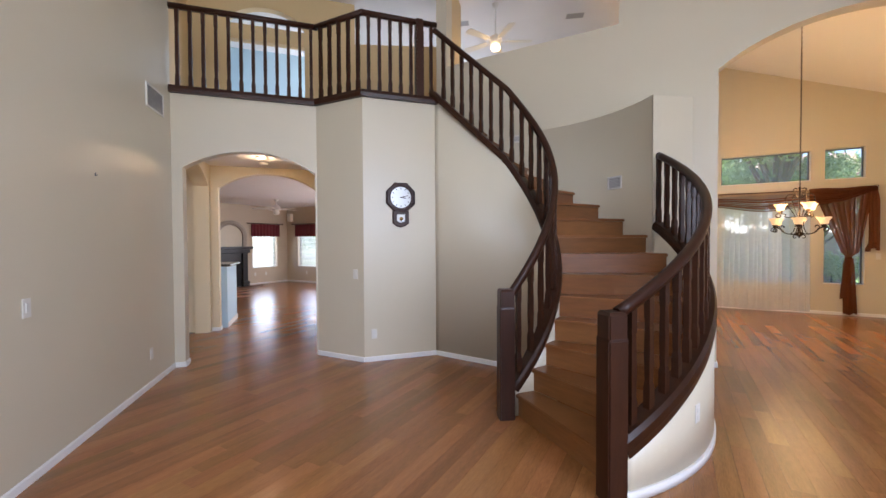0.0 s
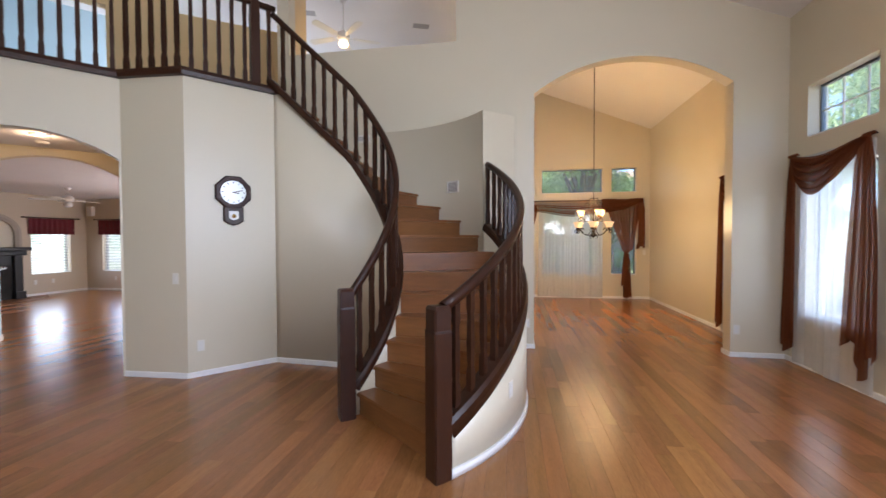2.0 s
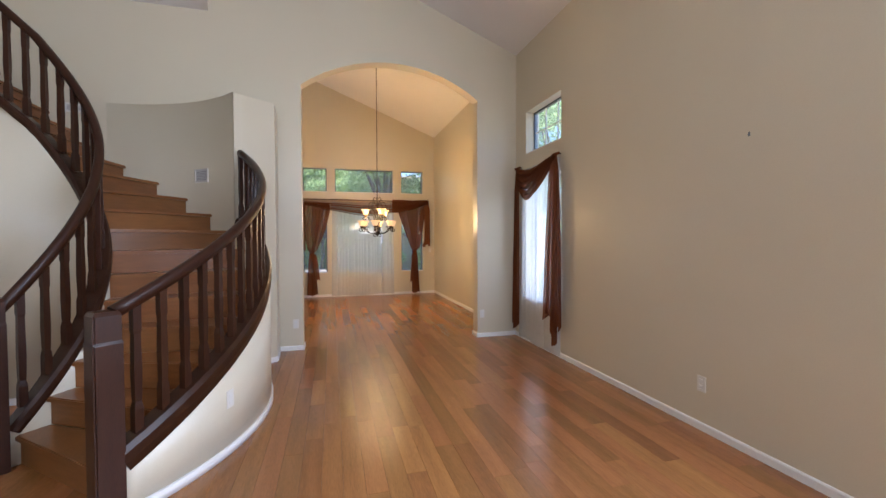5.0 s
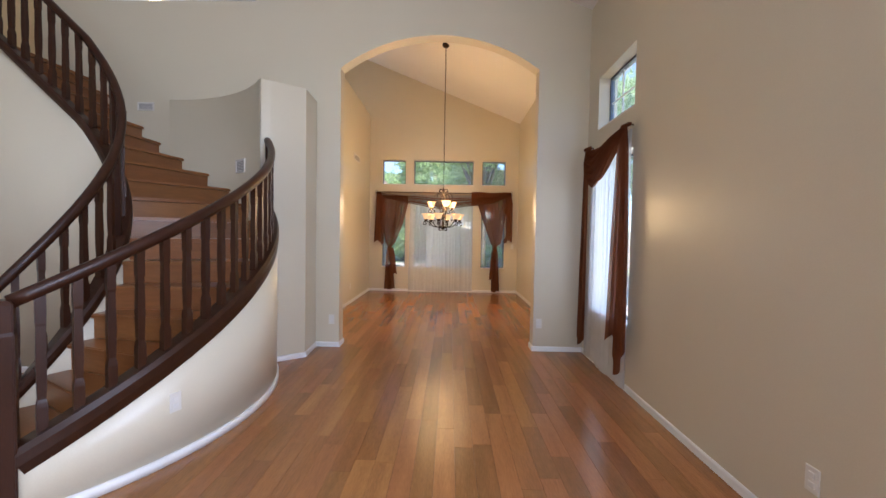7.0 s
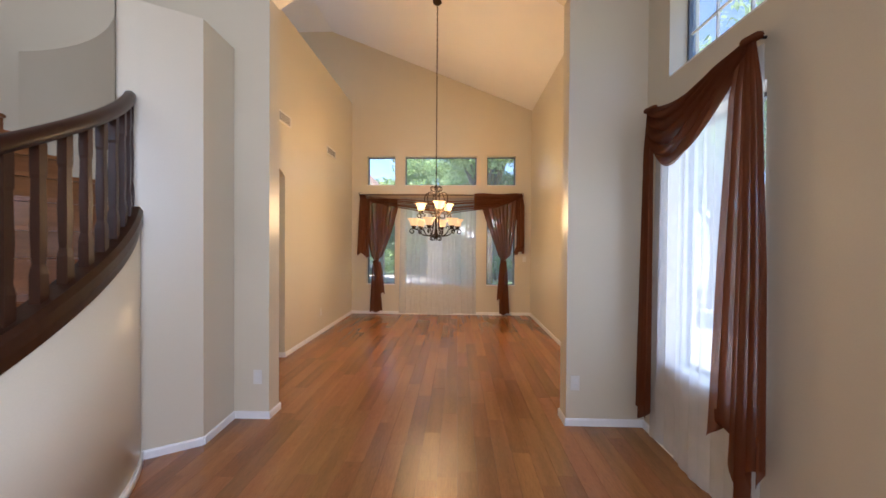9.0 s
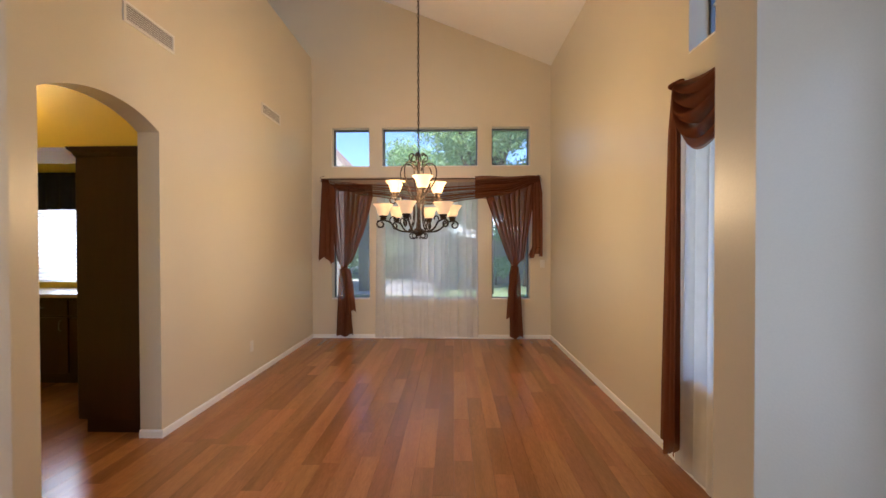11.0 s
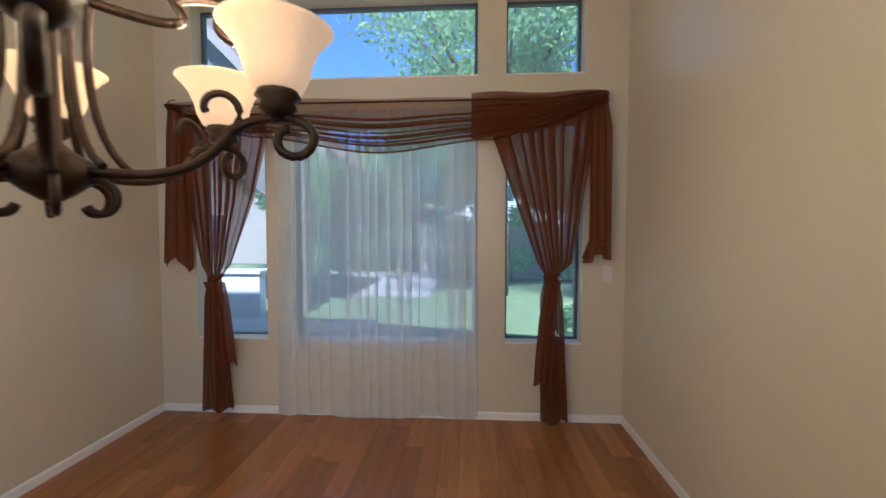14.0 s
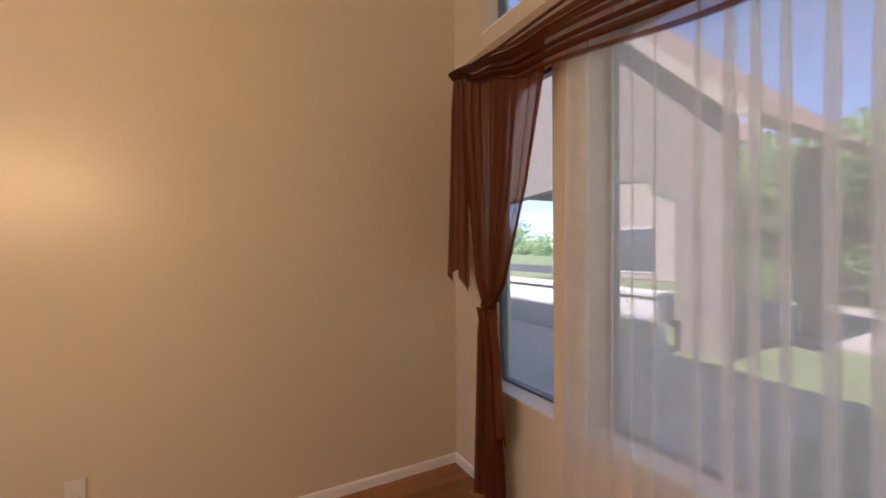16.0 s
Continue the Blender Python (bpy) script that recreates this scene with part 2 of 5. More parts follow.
M["asphalt"] = mat("asphalt", (0.06, 0.06, 0.06), 0.9, grain=0.3, scale=3, bump=0.2)
M["white_stucco"] = mat("white_stucco", (0.7, 0.68, 0.64), 0.9, grain=0.06, scale=2, bump=0.3)
M["roof"] = mat("roof_tile", (0.26, 0.17, 0.13), 0.85, grain=0.3, scale=3, fine=14, bump=0.5)
M["dark_glass"] = mat("house_window_glass", (0.03, 0.05, 0.07), 0.05, grain=0.1)
M["red_flower"] = mat("red_blossom", (0.5, 0.06, 0.05), 0.7, grain=0.2)

# ---- mesh helpers ----


def part(name, bm, material, parent=None, label=""):
    me = bpy.data.meshes.new(name)
    bm.to_mesh(me)
    bm.free()
    me.materials.append(material)
    ob = new(name, me)
    if parent:
        ob.parent = parent
    if label:
        ob["label"] = label
    return ob


def empty(name, place=(0, 0, 0), rz=0.0):
    ob = new(name)
    ob.matrix_world = pose(*place, 0, 0, rz)
    return ob


def box(bm, x0, x1, y0, y1, z0, z1, bevel=0.0):
    vs = [bm.verts.new(p) for p in ((x0, y0, z0), (x1, y0, z0), (x1, y1, z0), (x0, y1, z0), (x0, y0, z1), (x1, y0, z1), (x1, y1, z1), (x0, y1, z1))]
    fs = [bm.faces.new([vs[i] for i in q]) for q in ((3, 2, 1, 0), (4, 5, 6, 7), (0, 1, 5, 4), (1, 2, 6, 5), (2, 3, 7, 6), (3, 0, 4, 7))]
    if bevel:
        es = list({e for f in fs for e in f.edges})
        bmesh.ops.bevel(bm, geom=es, offset=bevel, segments=2, affect="EDGES", profile=0.5)
    return bm


def boxed(*a, **k):
    return box(bmesh.new(), *a, **k)


def prism(bm, outline, z0, z1):
    """A flat outline (anticlockwise) drawn up from z0 to z1."""
    lo = [bm.verts.new((x, y, z0)) for x, y in outline]
    hi = [bm.verts.new((x, y, z1)) for x, y in outline]
    n = len(lo)
    bm.faces.new(lo[::-1])
    bm.faces.new(hi)
    for i in range(n):
        j = (i + 1) % n
        bm.faces.new((lo[i], lo[j], hi[j], hi[i]))
    return bm


def lathe(bm, profile, steps=16, place=(0, 0, 0)):
    """Turns a profile of (radius, height) about the upright axis at place."""
    px, py, pz = place
    rings = []
    for r, z in profile:
        rings.append([bm.verts.new((px + r * math.cos(a), py + r * math.sin(a), pz + z)) for a in (2 * math.pi * k / steps for k in range(steps))])
    for lo, hi in zip(rings, rings[1:]):
        for k in range(steps):
            j = (k + 1) % steps
            bm.faces.new((lo[k], lo[j], hi[j], hi[k])).smooth = True
    bm.faces.new(rings[0][::-1])
    bm.faces.new(rings[-1])
    return bm


def sweep(bm, points, section, closed=True):
    """Draws a section, a list of (side, up), along a line of points; the section keeps upright."""
    pts = [Vector(p) for p in points]
    rings = []
    for i, p in enumerate(pts):
        way = (pts[min(i + 1, len(pts) - 1)] - pts[max(i - 1, 0)])
        flat = Vector((way.x, way.y, 0))
        side = Vector((flat.y, -flat.x, 0)).normalized() if flat.length > 1e-6 else Vector((1, 0, 0))
        up = side.cross(way.normalized()) if flat.length > 1e-6 else Vector((0, 1, 0))
        rings.append([bm.verts.new(p + side * s + up * u) for s, u in section])
    n = len(section)
    for a, b in zip(rings, rings[1:]):
        for k in range(n):
            j = (k + 1) % n
            bm.faces.new((a[k], b[k], b[j], a[j])).smooth = n > 8
    bm.faces.new(rings[0])
    bm.faces.new(rings[-1][::-1])
    bmesh.ops.recalc_face_normals(bm, faces=bm.faces)
    return bm


def tube(bm, points, radius, sides=8):
    pts = [Vector(p) for p in points]
    rings = []
    ref = Vector((0, 0, 1))
    for i, p in enumerate(pts):
        way = (pts[min(i + 1, len(pts) - 1)] - pts[max(i - 1, 0)]).normalized()
        if abs(way.dot(ref)) > 0.98:
            ref = Vector((1, 0, 0)) if abs(way.x) < 0.9 else Vector((0, 1, 0))
        a = way.cross(ref).normalized()
        b = way.cross(a)
        r = radius[i] if isinstance(radius, (list, tuple)) else radius
        rings.append([bm.verts.new(p + (a * math.cos(q) + b * math.sin(q)) * r) for q in (2 * math.pi * k / sides for k in range(sides))])
    for lo, hi in zip(rings, rings[1:]):
        for k in range(sides):
            j = (k + 1) % sides
            bm.faces.new((lo[k], lo[j], hi[j], hi[k])).smooth = True
    bm.faces.new(rings[0][::-1])
    bm.faces.new(rings[-1])
    bmesh.ops.recalc_face_normals(bm, faces=bm.faces)
    return bm


def arch_z(u, u0, u1, spring, rise):
    """The height of a flattened arch between u0 and u1: a segment of a circle."""
    if rise <= 0:
        return spring
    half = (u1 - u0) / 2
    r = (half * half + rise * rise) / (2 * rise)
    d = u - (u0 + u1) / 2
    return spring + math.sqrt(max(r * r - d * d, 0)) - (r - rise)


def wall_mesh(bm, p0, p1, thick, tops, openings=(), z0=0.0):
    """A wall from p0 to p1, thick to the left of that way. tops: rows of (u, z), its upper edge. openings: (u0, u1, sill, spring, rise)."""
    p0, p1 = Vector(p0), Vector(p1)
    length = (p1 - p0).length
    along = (p1 - p0) / length
    left = Vector((-along.y, along.x)) * thick

    def top(u):
        for (ua, za), (ub, zb) in zip(tops, tops[1:]):
            if u <= ub + 1e-9:
                return za + (zb - za) * (u - ua) / max(ub - ua, 1e-9)
        return tops[-1][1]

    def quad(*ps):
        vs = []
        for u, s, z in ps:
            q = p0 + along * u + left * s
            vs.append(bm.verts.new((q.x, q.y, z)))
        bm.faces.new(vs)

    cuts = {0.0, length, *(u for u, _ in tops if 0 < u < length)}
    for u0, u1, sill, spring, rise in openings:
        n = 24 if rise else 1
        cuts |= {u0 + (u1 - u0) * k / n for k in range(n + 1)}
    cuts = sorted(c for c in cuts if -1e-9 <= c <= length + 1e-9)
    for ua, ub in zip(cuts, cuts[1:]):
        if ub - ua < 1e-6:
            continue
        mid = (ua + ub) / 2
        holes = sorted([o for o in openings if o[0] < mid < o[1]], key=lambda o: o[2])
        la = lb = z0
        for o in holes + [None]:
            ha, hb = (o[2], o[2]) if o else (top(ua), top(ub))
            if max(ha - la, hb - lb) > 1e-4:
                quad((ua, 0, la), (ub, 0, lb), (ub, 0, hb), (ua, 0, ha))
                quad((ub, 1, lb), (ua, 1, la), (ua, 1, ha), (ub, 1, hb))
                quad((ua, 0, ha), (ub, 0, hb), (ub, 1, hb), (ua, 1, ha))
                quad((ua, 1, la), (ub, 1, lb), (ub, 0, lb), (ua, 0, la))
            if o:
                la, lb = arch_z(ua, *o[:2], *o[3:]), arch_z(ub, *o[:2], *o[3:])
    quad((0, 1, z0), (0, 0, z0), (0, 0, top(0)), (0, 1, top(0)))
    quad((length, 0, z0), (length, 1, z0), (length, 1, top(length)), (length, 0, top(length)))
    for u0, u1, sill, spring, rise in openings:
        quad((u0, 0, sill), (u0, 1, sill), (u0, 1, spring), (u0, 0, spring))
        quad((u1, 1, sill), (u1, 0, sill), (u1, 0, spring), (u1, 1, spring))
    bmesh.ops.remove_doubles(bm, verts=bm.verts, dist=1e-5)
    return bm


def wall(name, p0, p1, thick, tops, openings=(), z0=0.0, material=None, label="cream painted plaster wall"):
    if isinstance(tops, (int, float)):
        tops = [(0, tops), (99, tops)]
    bm = wall_mesh(bmesh.new(), p0, p1, thick, tops, openings, z0)
    ob = part(name, bm, material or M["wall"])
    return tagged(ob, label, "wall", kind="structure")


# ---- plan ----
RIGHT, EAVE, SLOPE = 3.33, 4.05, 0.40
RIDGE_X, FLAT = -0.655, 5.644
ARCH_Y, FAR_Y, DIN_LEFT = 5.585, 10.47, -0.245
LOFT_Z, HALF_Z = 3.19, 4.12
HALL_CEIL = 2.93
STAIR_C = Vector((-1.694, 3.797))
R_IN, R_OUT = 0.735, 1.785
RISE = LOFT_Z / 17
RAIL_IN, RAIL_OUT = 0.682, 1.86
OCT = [(-5.054, 2.603), (-3.99, 3.785), (-3.26, 3.82), (-2.665, 4.505)]
N1 = Vector((-0.743, 0.669))  # into the house through the hall arch
U1 = Vector((0.669, 0.743))


def vault(x):
    return min(FLAT, EAVE + SLOPE * (RIGHT - x))


def hall(u, v):
    """A place in the hall behind the first arch: u along the arch wall, v inwards."""
    p = Vector(OCT[0]) + U1 * u + N1 * v
    return (p.x, p.y)


def structure(name, bm, material, label, category):
    return tagged(part(name, bm, material), label, category, kind="structure")


# side wall with its windows, front to back; the first opening is added, out of view
SIDE_Y, SIDE_Z = [(4.38, 5.271), (6.066, 6.957)], [(0.584, 2.2), (2.57, 3.14)]
structure_openings = [(3 - 1.5, 3 + 0.9, 1.0, 3.6, 0)] + [(3 + a, 3 + b, c, d, 0) for a, b in SIDE_Y for c, d in SIDE_Z]
wall("wall_east", (RIGHT, -3), (RIGHT, FAR_Y + 0.2), -0.2, EAVE + 0.02, structure_openings)
# the wall with the great arch; its left part is a half wall below the upper room
ARCH_L, ARCH_R = 0.375, 2.733
wall("wall_great_arch", (RIDGE_X, ARCH_Y), (RIGHT, ARCH_Y), 0.18, [(0, FLAT), (RIGHT - RIDGE_X, EAVE)],
     [(ARCH_L - RIDGE_X, ARCH_R - RIDGE_X, 0, 3.355, 0.39)])
wall("wall_stair_back", (-3.1, ARCH_Y), (RIDGE_X, ARCH_Y), 0.18, HALF_Z)
wall("wall_stair_post", (-3.28, ARCH_Y), (-3.1, ARCH_Y), 0.18, FLAT, z0=LOFT_Z)
# dining room
wall("wall_dining_left", (DIN_LEFT, ARCH_Y + 0.18), (DIN_LEFT, FAR_Y), 0.16, HALF_Z + 0.08, [(0.685, 1.545, 0, 2.225, 0.12)])
WIN_X = [(0.058, 0.623), (0.817, 2.25), (2.456, 3.022)]
WIN_Z = [(0.584, 2.25), (2.571, 3.157)]
wall("wall_dining_far", (-3.4, FAR_Y), (RIGHT, FAR_Y), 0.2, [(0, FLAT), (3.4 + RIDGE_X, FLAT), (3.4 + RIGHT, EAVE)],
     [(3.4 + a, 3.4 + b, c, d, 0) for a, b in WIN_X for c, d in WIN_Z])
# octagonal foyer walls
wall("wall_hall_arch", OCT[0], OCT[1], 0.15, LOFT_Z - 0.035, [(0.11, 1.57, 0, 2.31, 0.225)])
wall("wall_facet", OCT[1], OCT[2], 0.15, LOFT_Z - 0.035)
wall("wall_clock", OCT[2], OCT[3], 0.15, LOFT_Z - 0.035)
LEFT_END = (-1.425, -1.025)
wall("wall_left", LEFT_END, OCT[0], 0.2, FLAT)
wall("wall_entry_left", (LEFT_END[0], -3.0), LEFT_END, 0.2, FLAT)
wall("wall_entry", (RIGHT, -3.0), (LEFT_END[0], -3.0), 0.2, [(0, EAVE), (RIGHT - RIDGE_X, FLAT), (99, FLAT)], [(2.2, 3.9, 2.0, 4.0, 0)])
# unseen slab, added so that no sun falls through the entry window
structure("sun_block_slab", boxed(-2.4, 4.2, -6.4, -3.25, 5.0, 5.2), M["stucco"], "unseen stucco slab that keeps the sun out of the entry window", "roof")

# ceilings: the vault over foyer and dining room, the flat one over the loft
bm = bmesh.new()
for a, b, za, zb in ((RIGHT + 0.35, RIDGE_X, vault(RIGHT + 0.35), FLAT), (RIDGE_X, -12.6, FLAT, FLAT)):
    vs = [bm.verts.new(p) for p in ((a, -3.3, za), (a, 11, za), (b, 11, zb), (b, -3.3, zb), (a, -3.3, za + 0.15), (a, 11, za + 0.15), (b, 11, zb + 0.15), (b, -3.3, zb + 0.15))]
    for q in ((0, 1, 2, 3), (7, 6, 5, 4), (0, 4, 5, 1), (1, 5, 6, 2), (2, 6, 7, 3), (3, 7, 4, 0)):
        bm.faces.new([vs[i] for i in q])
structure("ceiling", bm, M["ceiling"], "white vaulted plaster ceiling", "ceiling")
# upper floor; its underside is the ceiling of hall, family room and kitchen
edge = [(OCT[0][0] - 0.05, OCT[0][1] + 0.05)] + [(x - 0.06, y + 0.08) for x, y in OCT[1:]]
structure("loft_floor", prism(bmesh.new(), edge + [(-2.73, ARCH_Y - 0.002), (-3.09, ARCH_Y + 0.3), (-0.42, ARCH_Y + 0.3), (-0.42, FAR_Y - 0.003), (-12.4, FAR_Y - 0.003), (-12.4, 2.7)], HALL_CEIL, LOFT_Z - 0.036), M["ceiling"], "upper floor slab with a white plaster underside", "floor")

# hall, family room
wall("wall_second_arch", hall(-0.75, 2.0), hall(3.2, 2.0), 0.15, HALL_CEIL, [(0.84, 2.37, 0, 2.33, 0.25)], material=M["hall"], label="pale peach plaster wall with an arched opening")
wall("wall_hall_side", hall(-0.02, 0.16), hall(-0.02, 2.0), 0.22, HALL_CEIL, [(0.05, 1.72, 0, 2.33, 0.27)], material=M["hall"], label="pale peach plaster wall with an arched opening")
wall("wall_hall_alcove", hall(-0.9, 0.0), hall(-0.75, 2.0), 0.1, HALL_CEIL)
wall("wall_hall_right", hall(2.2, 2.0), hall(2.2, 0.3), 0.1, HALL_CEIL)
FAM_W, FAM_N, FAM_CEIL = -12.3, 10.1, 2.66
wall("wall_family_west", (FAM_W, 3.0), (FAM_W, FAM_N), 0.2, HALL_CEIL, [(5.7, 6.66, 0.56, 2.02, 0)], material=M["beige"], label="beige painted family room wall")
wall("wall_family_north", (FAM_W, FAM_N), (-2.3, FAM_N), 0.2, HALL_CEIL, [(0.55, 1.6, 0.56, 2.02, 0)], material=M["beige"], label="beige painted family room wall")
wall("wall_family_south", (FAM_W, 3.0), (-6.4, 3.0), -0.2, HALL_CEIL, material=M["beige"], label="beige painted family room wall")
structure("hall_ceiling", prism(bmesh.new(), [hall(-0.85, 0.155), hall(2.18, 0.155), hall(2.18, 1.995), hall(-0.85, 1.995)], 2.68, HALL_CEIL - 0.006), M["ceiling"], "lowered white hall ceiling", "ceiling")
structure("family_ceiling", prism(bmesh.new(), [(FAM_W, 3.0), (-8.0, 3.0), hall(-0.6, 2.25), hall(3.0, 2.25), (-2.4, 8.6), (-2.4, FAM_N), (FAM_W, FAM_N)], FAM_CEIL, HALL_CEIL - 0.004), M["ceiling"], "lowered white family room ceiling", "ceiling")
# kitchen seen through the dining room's side arch
KITCHEN_Y = 8.95
wall("wall_kitchen_far", (-4.0, KITCHEN_Y), (DIN_LEFT - 0.16, KITCHEN_Y), 0.15, HALL_CEIL, [(0.9, 2.1, 0.98, 2.0, 0)], material=M["yellow"], label="bright yellow painted kitchen wall")
wall("wall_kitchen_left", (-4.0, 6.2), (-4.0, KITCHEN_Y), 0.15, HALL_CEIL, material=M["yellow"], label="bright yellow painted kitchen wall")
wall("wall_kitchen_near", (-3.9, 6.1), (DIN_LEFT - 0.16, 6.1), -0.1, HALL_CEIL, material=M["yellow"], label="bright yellow painted kitchen wall")
structure("kitchen_soffit", boxed(-3.84, DIN_LEFT - 0.165, 7.395, 7.975, 2.14, HALL_CEIL - 0.003), M["yellow"], "yellow painted soffit above the cabinets", "soffit")
# loft walls above the balcony; yellow plaster, with unseen warm lamplight put into the colour
wall("wall_loft_back", hall(-0.3, 2.0), hall(2.3, 2.0), 0.15, FLAT, [(0.57, 1.75, LOFT_Z, 4.78, 0), (0.57, 1.75, 5.02, 5.1, 0.24)], z0=LOFT_Z, material=M["orange"], label="warm yellow loft wall with a door opening and arched niche")
wall("wall_loft_right", hall(2.3, 2.0), (-3.6, 6.6), 0.12, 4.95, z0=LOFT_Z, material=M["orange"], label="warm yellow loft partition with an open top")
wall("wall_loft_side", (-3.5, 6.6), (-3.28, ARCH_Y + 0.18), 0.12, FLAT, z0=LOFT_Z, material=M["orange"], label="warm yellow loft wall beside the stairs")
wall("wall_loft_left", hall(-0.3, 0.0), hall(-0.3, 2.0), 0.12, FLAT, z0=LOFT_Z, material=M["orange"], label="warm yellow loft wall")
# blue daylight is put into the colour of the upper room's walls
wall("wall_upper_room", hall(-0.6, 4.4), hall(3.0, 4.4), 0.12, FLAT, z0=LOFT_Z, material=M["blue"], label="upper room wall coloured pale blue for its daylight")
wall("wall_upper_room_side", hall(-0.4, 2.2), hall(-0.4, 4.4), 0.12, FLAT, z0=LOFT_Z, material=M["blue"], label="upper room wall coloured pale blue for its daylight")
wall("wall_upper_west", (-12.2, 2.7), (-12.2, FAR_Y), 0.15, FLAT, z0=LOFT_Z)
wall("wall_upper_south", (-12.2, 2.7), (-5.5, 2.7), -0.15, FLAT, z0=LOFT_Z)
wall("wall_upper_north", (-12.2, FAR_Y), (-3.4, FAR_Y), 0.2, FLAT, z0=LOFT_Z)

# pilaster where the curved wall meets the great arch wall
P = [(-0.17, 4.93), (0.117, 5.15), (0.092, ARCH_Y - 0.003), (-0.55, ARCH_Y - 0.003), (-0.26, 4.87)]
structure("pilaster", prism(bmesh.new(), P, 0, 2.95), M["wall"], "cream plaster pilaster beside the stairs", "pilaster")


# ---- staircase ----
def stair_point(angle, radius, z=0.0):
    a = radians(angle)
    return Vector((STAIR_C.x + radius * math.cos(a), STAIR_C.y + radius * math.sin(a), z))


def nosing(k, outer):
    """Plan place of the nosing of tread k (1 to 17): a winding run, then a short straight one."""
    if k <= 12:
        return stair_point(-41.4 + 11.5 * (k - 1), R_OUT) if outer else stair_point(-43.5 + 12.0 * (k - 1), R_IN)
    x = -1.826 - 0.207 * (k - 13)
    return Vector((x, STAIR_C.y + (R_OUT if outer else R_IN), 0))


A_IN0, A_OUT0, A_POST = -49.0, -42.5, 36.2
STRAIGHT = 0.96  # from the end of the winding run to the landing


def inner_line(n=60, radius=RAIL_IN):
    """(place, nosing height) along the inner side."""
    out = []
    for k in range(n + 1):
        a = A_IN0 + (90 - A_IN0) * k / n
        out.append((stair_point(a, radius), RISE * ((a + 43.5) / 12.0 + 1)))
    z = out[-1][1]
    for k in range(1, 11):
        f = k / 10
        out.append((Vector((STAIR_C.x - STRAIGHT * f, STAIR_C.y + radius, 0)), z + (LOFT_Z - z) * f))
    return out


def outer_line(n=40, radius=RAIL_OUT):
    out = []
    for k in range(n + 1):
        a = A_OUT0 + (A_POST - A_OUT0) * k / n
        out.append((stair_point(a, radius), RISE * ((a + 41.4) / 11.5 + 1)))
    return out


def ribbon(bm, sides, low, high):
    """A wall between two lines of (place, height) with its top following high(z)."""
    rows = []
    for (p, z), (q, _) in zip(*sides):
        rows.append([bm.verts.new((c.x, c.y, h)) for c, h in ((p, low), (q, low), (q, max(high(z), low + 0.02)), (p, max(high(z), low + 0.02)))])
    for a, b in zip(rows, rows[1:]):
        for k in range(4):
            j = (k + 1) % 4
            bm.faces.new((a[k], a[j], b[j], b[k])).smooth = k in (1, 3)
    bm.faces.new(rows[0][::-1])
    bm.faces.new(rows[-1])
    bmesh.ops.recalc_face_normals(bm, faces=bm.faces)
    return bm


staircase = tagged(empty("staircase"), "curved staircase with warm brown wooden treads and white sides", "staircase")


def meeting(line):
    """The straight end of a line, bent to meet the clock wall's corner."""
    bend = Vector((-0.05, OCT[3][1] - STAIR_C.y - 0.625, 0))
    return [(p + bend * max(0.0, (STAIR_C.x - p.x) / STRAIGHT if i > 60 else 0.0), z) for i, (p, z) in enumerate(line)]


part("inner_side", ribbon(bmesh.new(), (meeting(inner_line(radius=0.625)), inner_line(radius=0.735)), 0.0, lambda z: z + 0.10), M["wall"], staircase, "white plaster side of the stairs")
part("outer_side", ribbon(bmesh.new(), (outer_line(radius=1.785), outer_line(radius=1.912)), 0.0, lambda z: z + 0.10), M["wall"], staircase, "white plaster side of the stairs")
part("baseboard", ribbon(bmesh.new(), (outer_line(radius=1.91), outer_line(radius=1.925)), 0.0, lambda z: 0.058), M["trim"], staircase, "white painted baseboard")
bm = bmesh.new()
rows = []
for k in range(50):
    a = A_POST + (90 - A_POST) * k / 49
    rows.append([bm.verts.new(stair_point(a, r, z)) for r, z in ((R_OUT + 0.002, 0), (R_OUT + 0.012, 0), (R_OUT + 0.012, 2.95), (R_OUT + 0.002, 2.95))])
for a, b in zip(rows, rows[1:]):
    for k in range(4):
        j = (k + 1) % 4
        bm.faces.new((a[k], a[j], b[j], b[k])).smooth = k in (1, 3)
bmesh.ops.recalc_face_normals(bm, faces=bm.faces)
structure("wall_stair_curve", bm, M["wall"], "curved cream plaster wall beside the stairs", "wall")
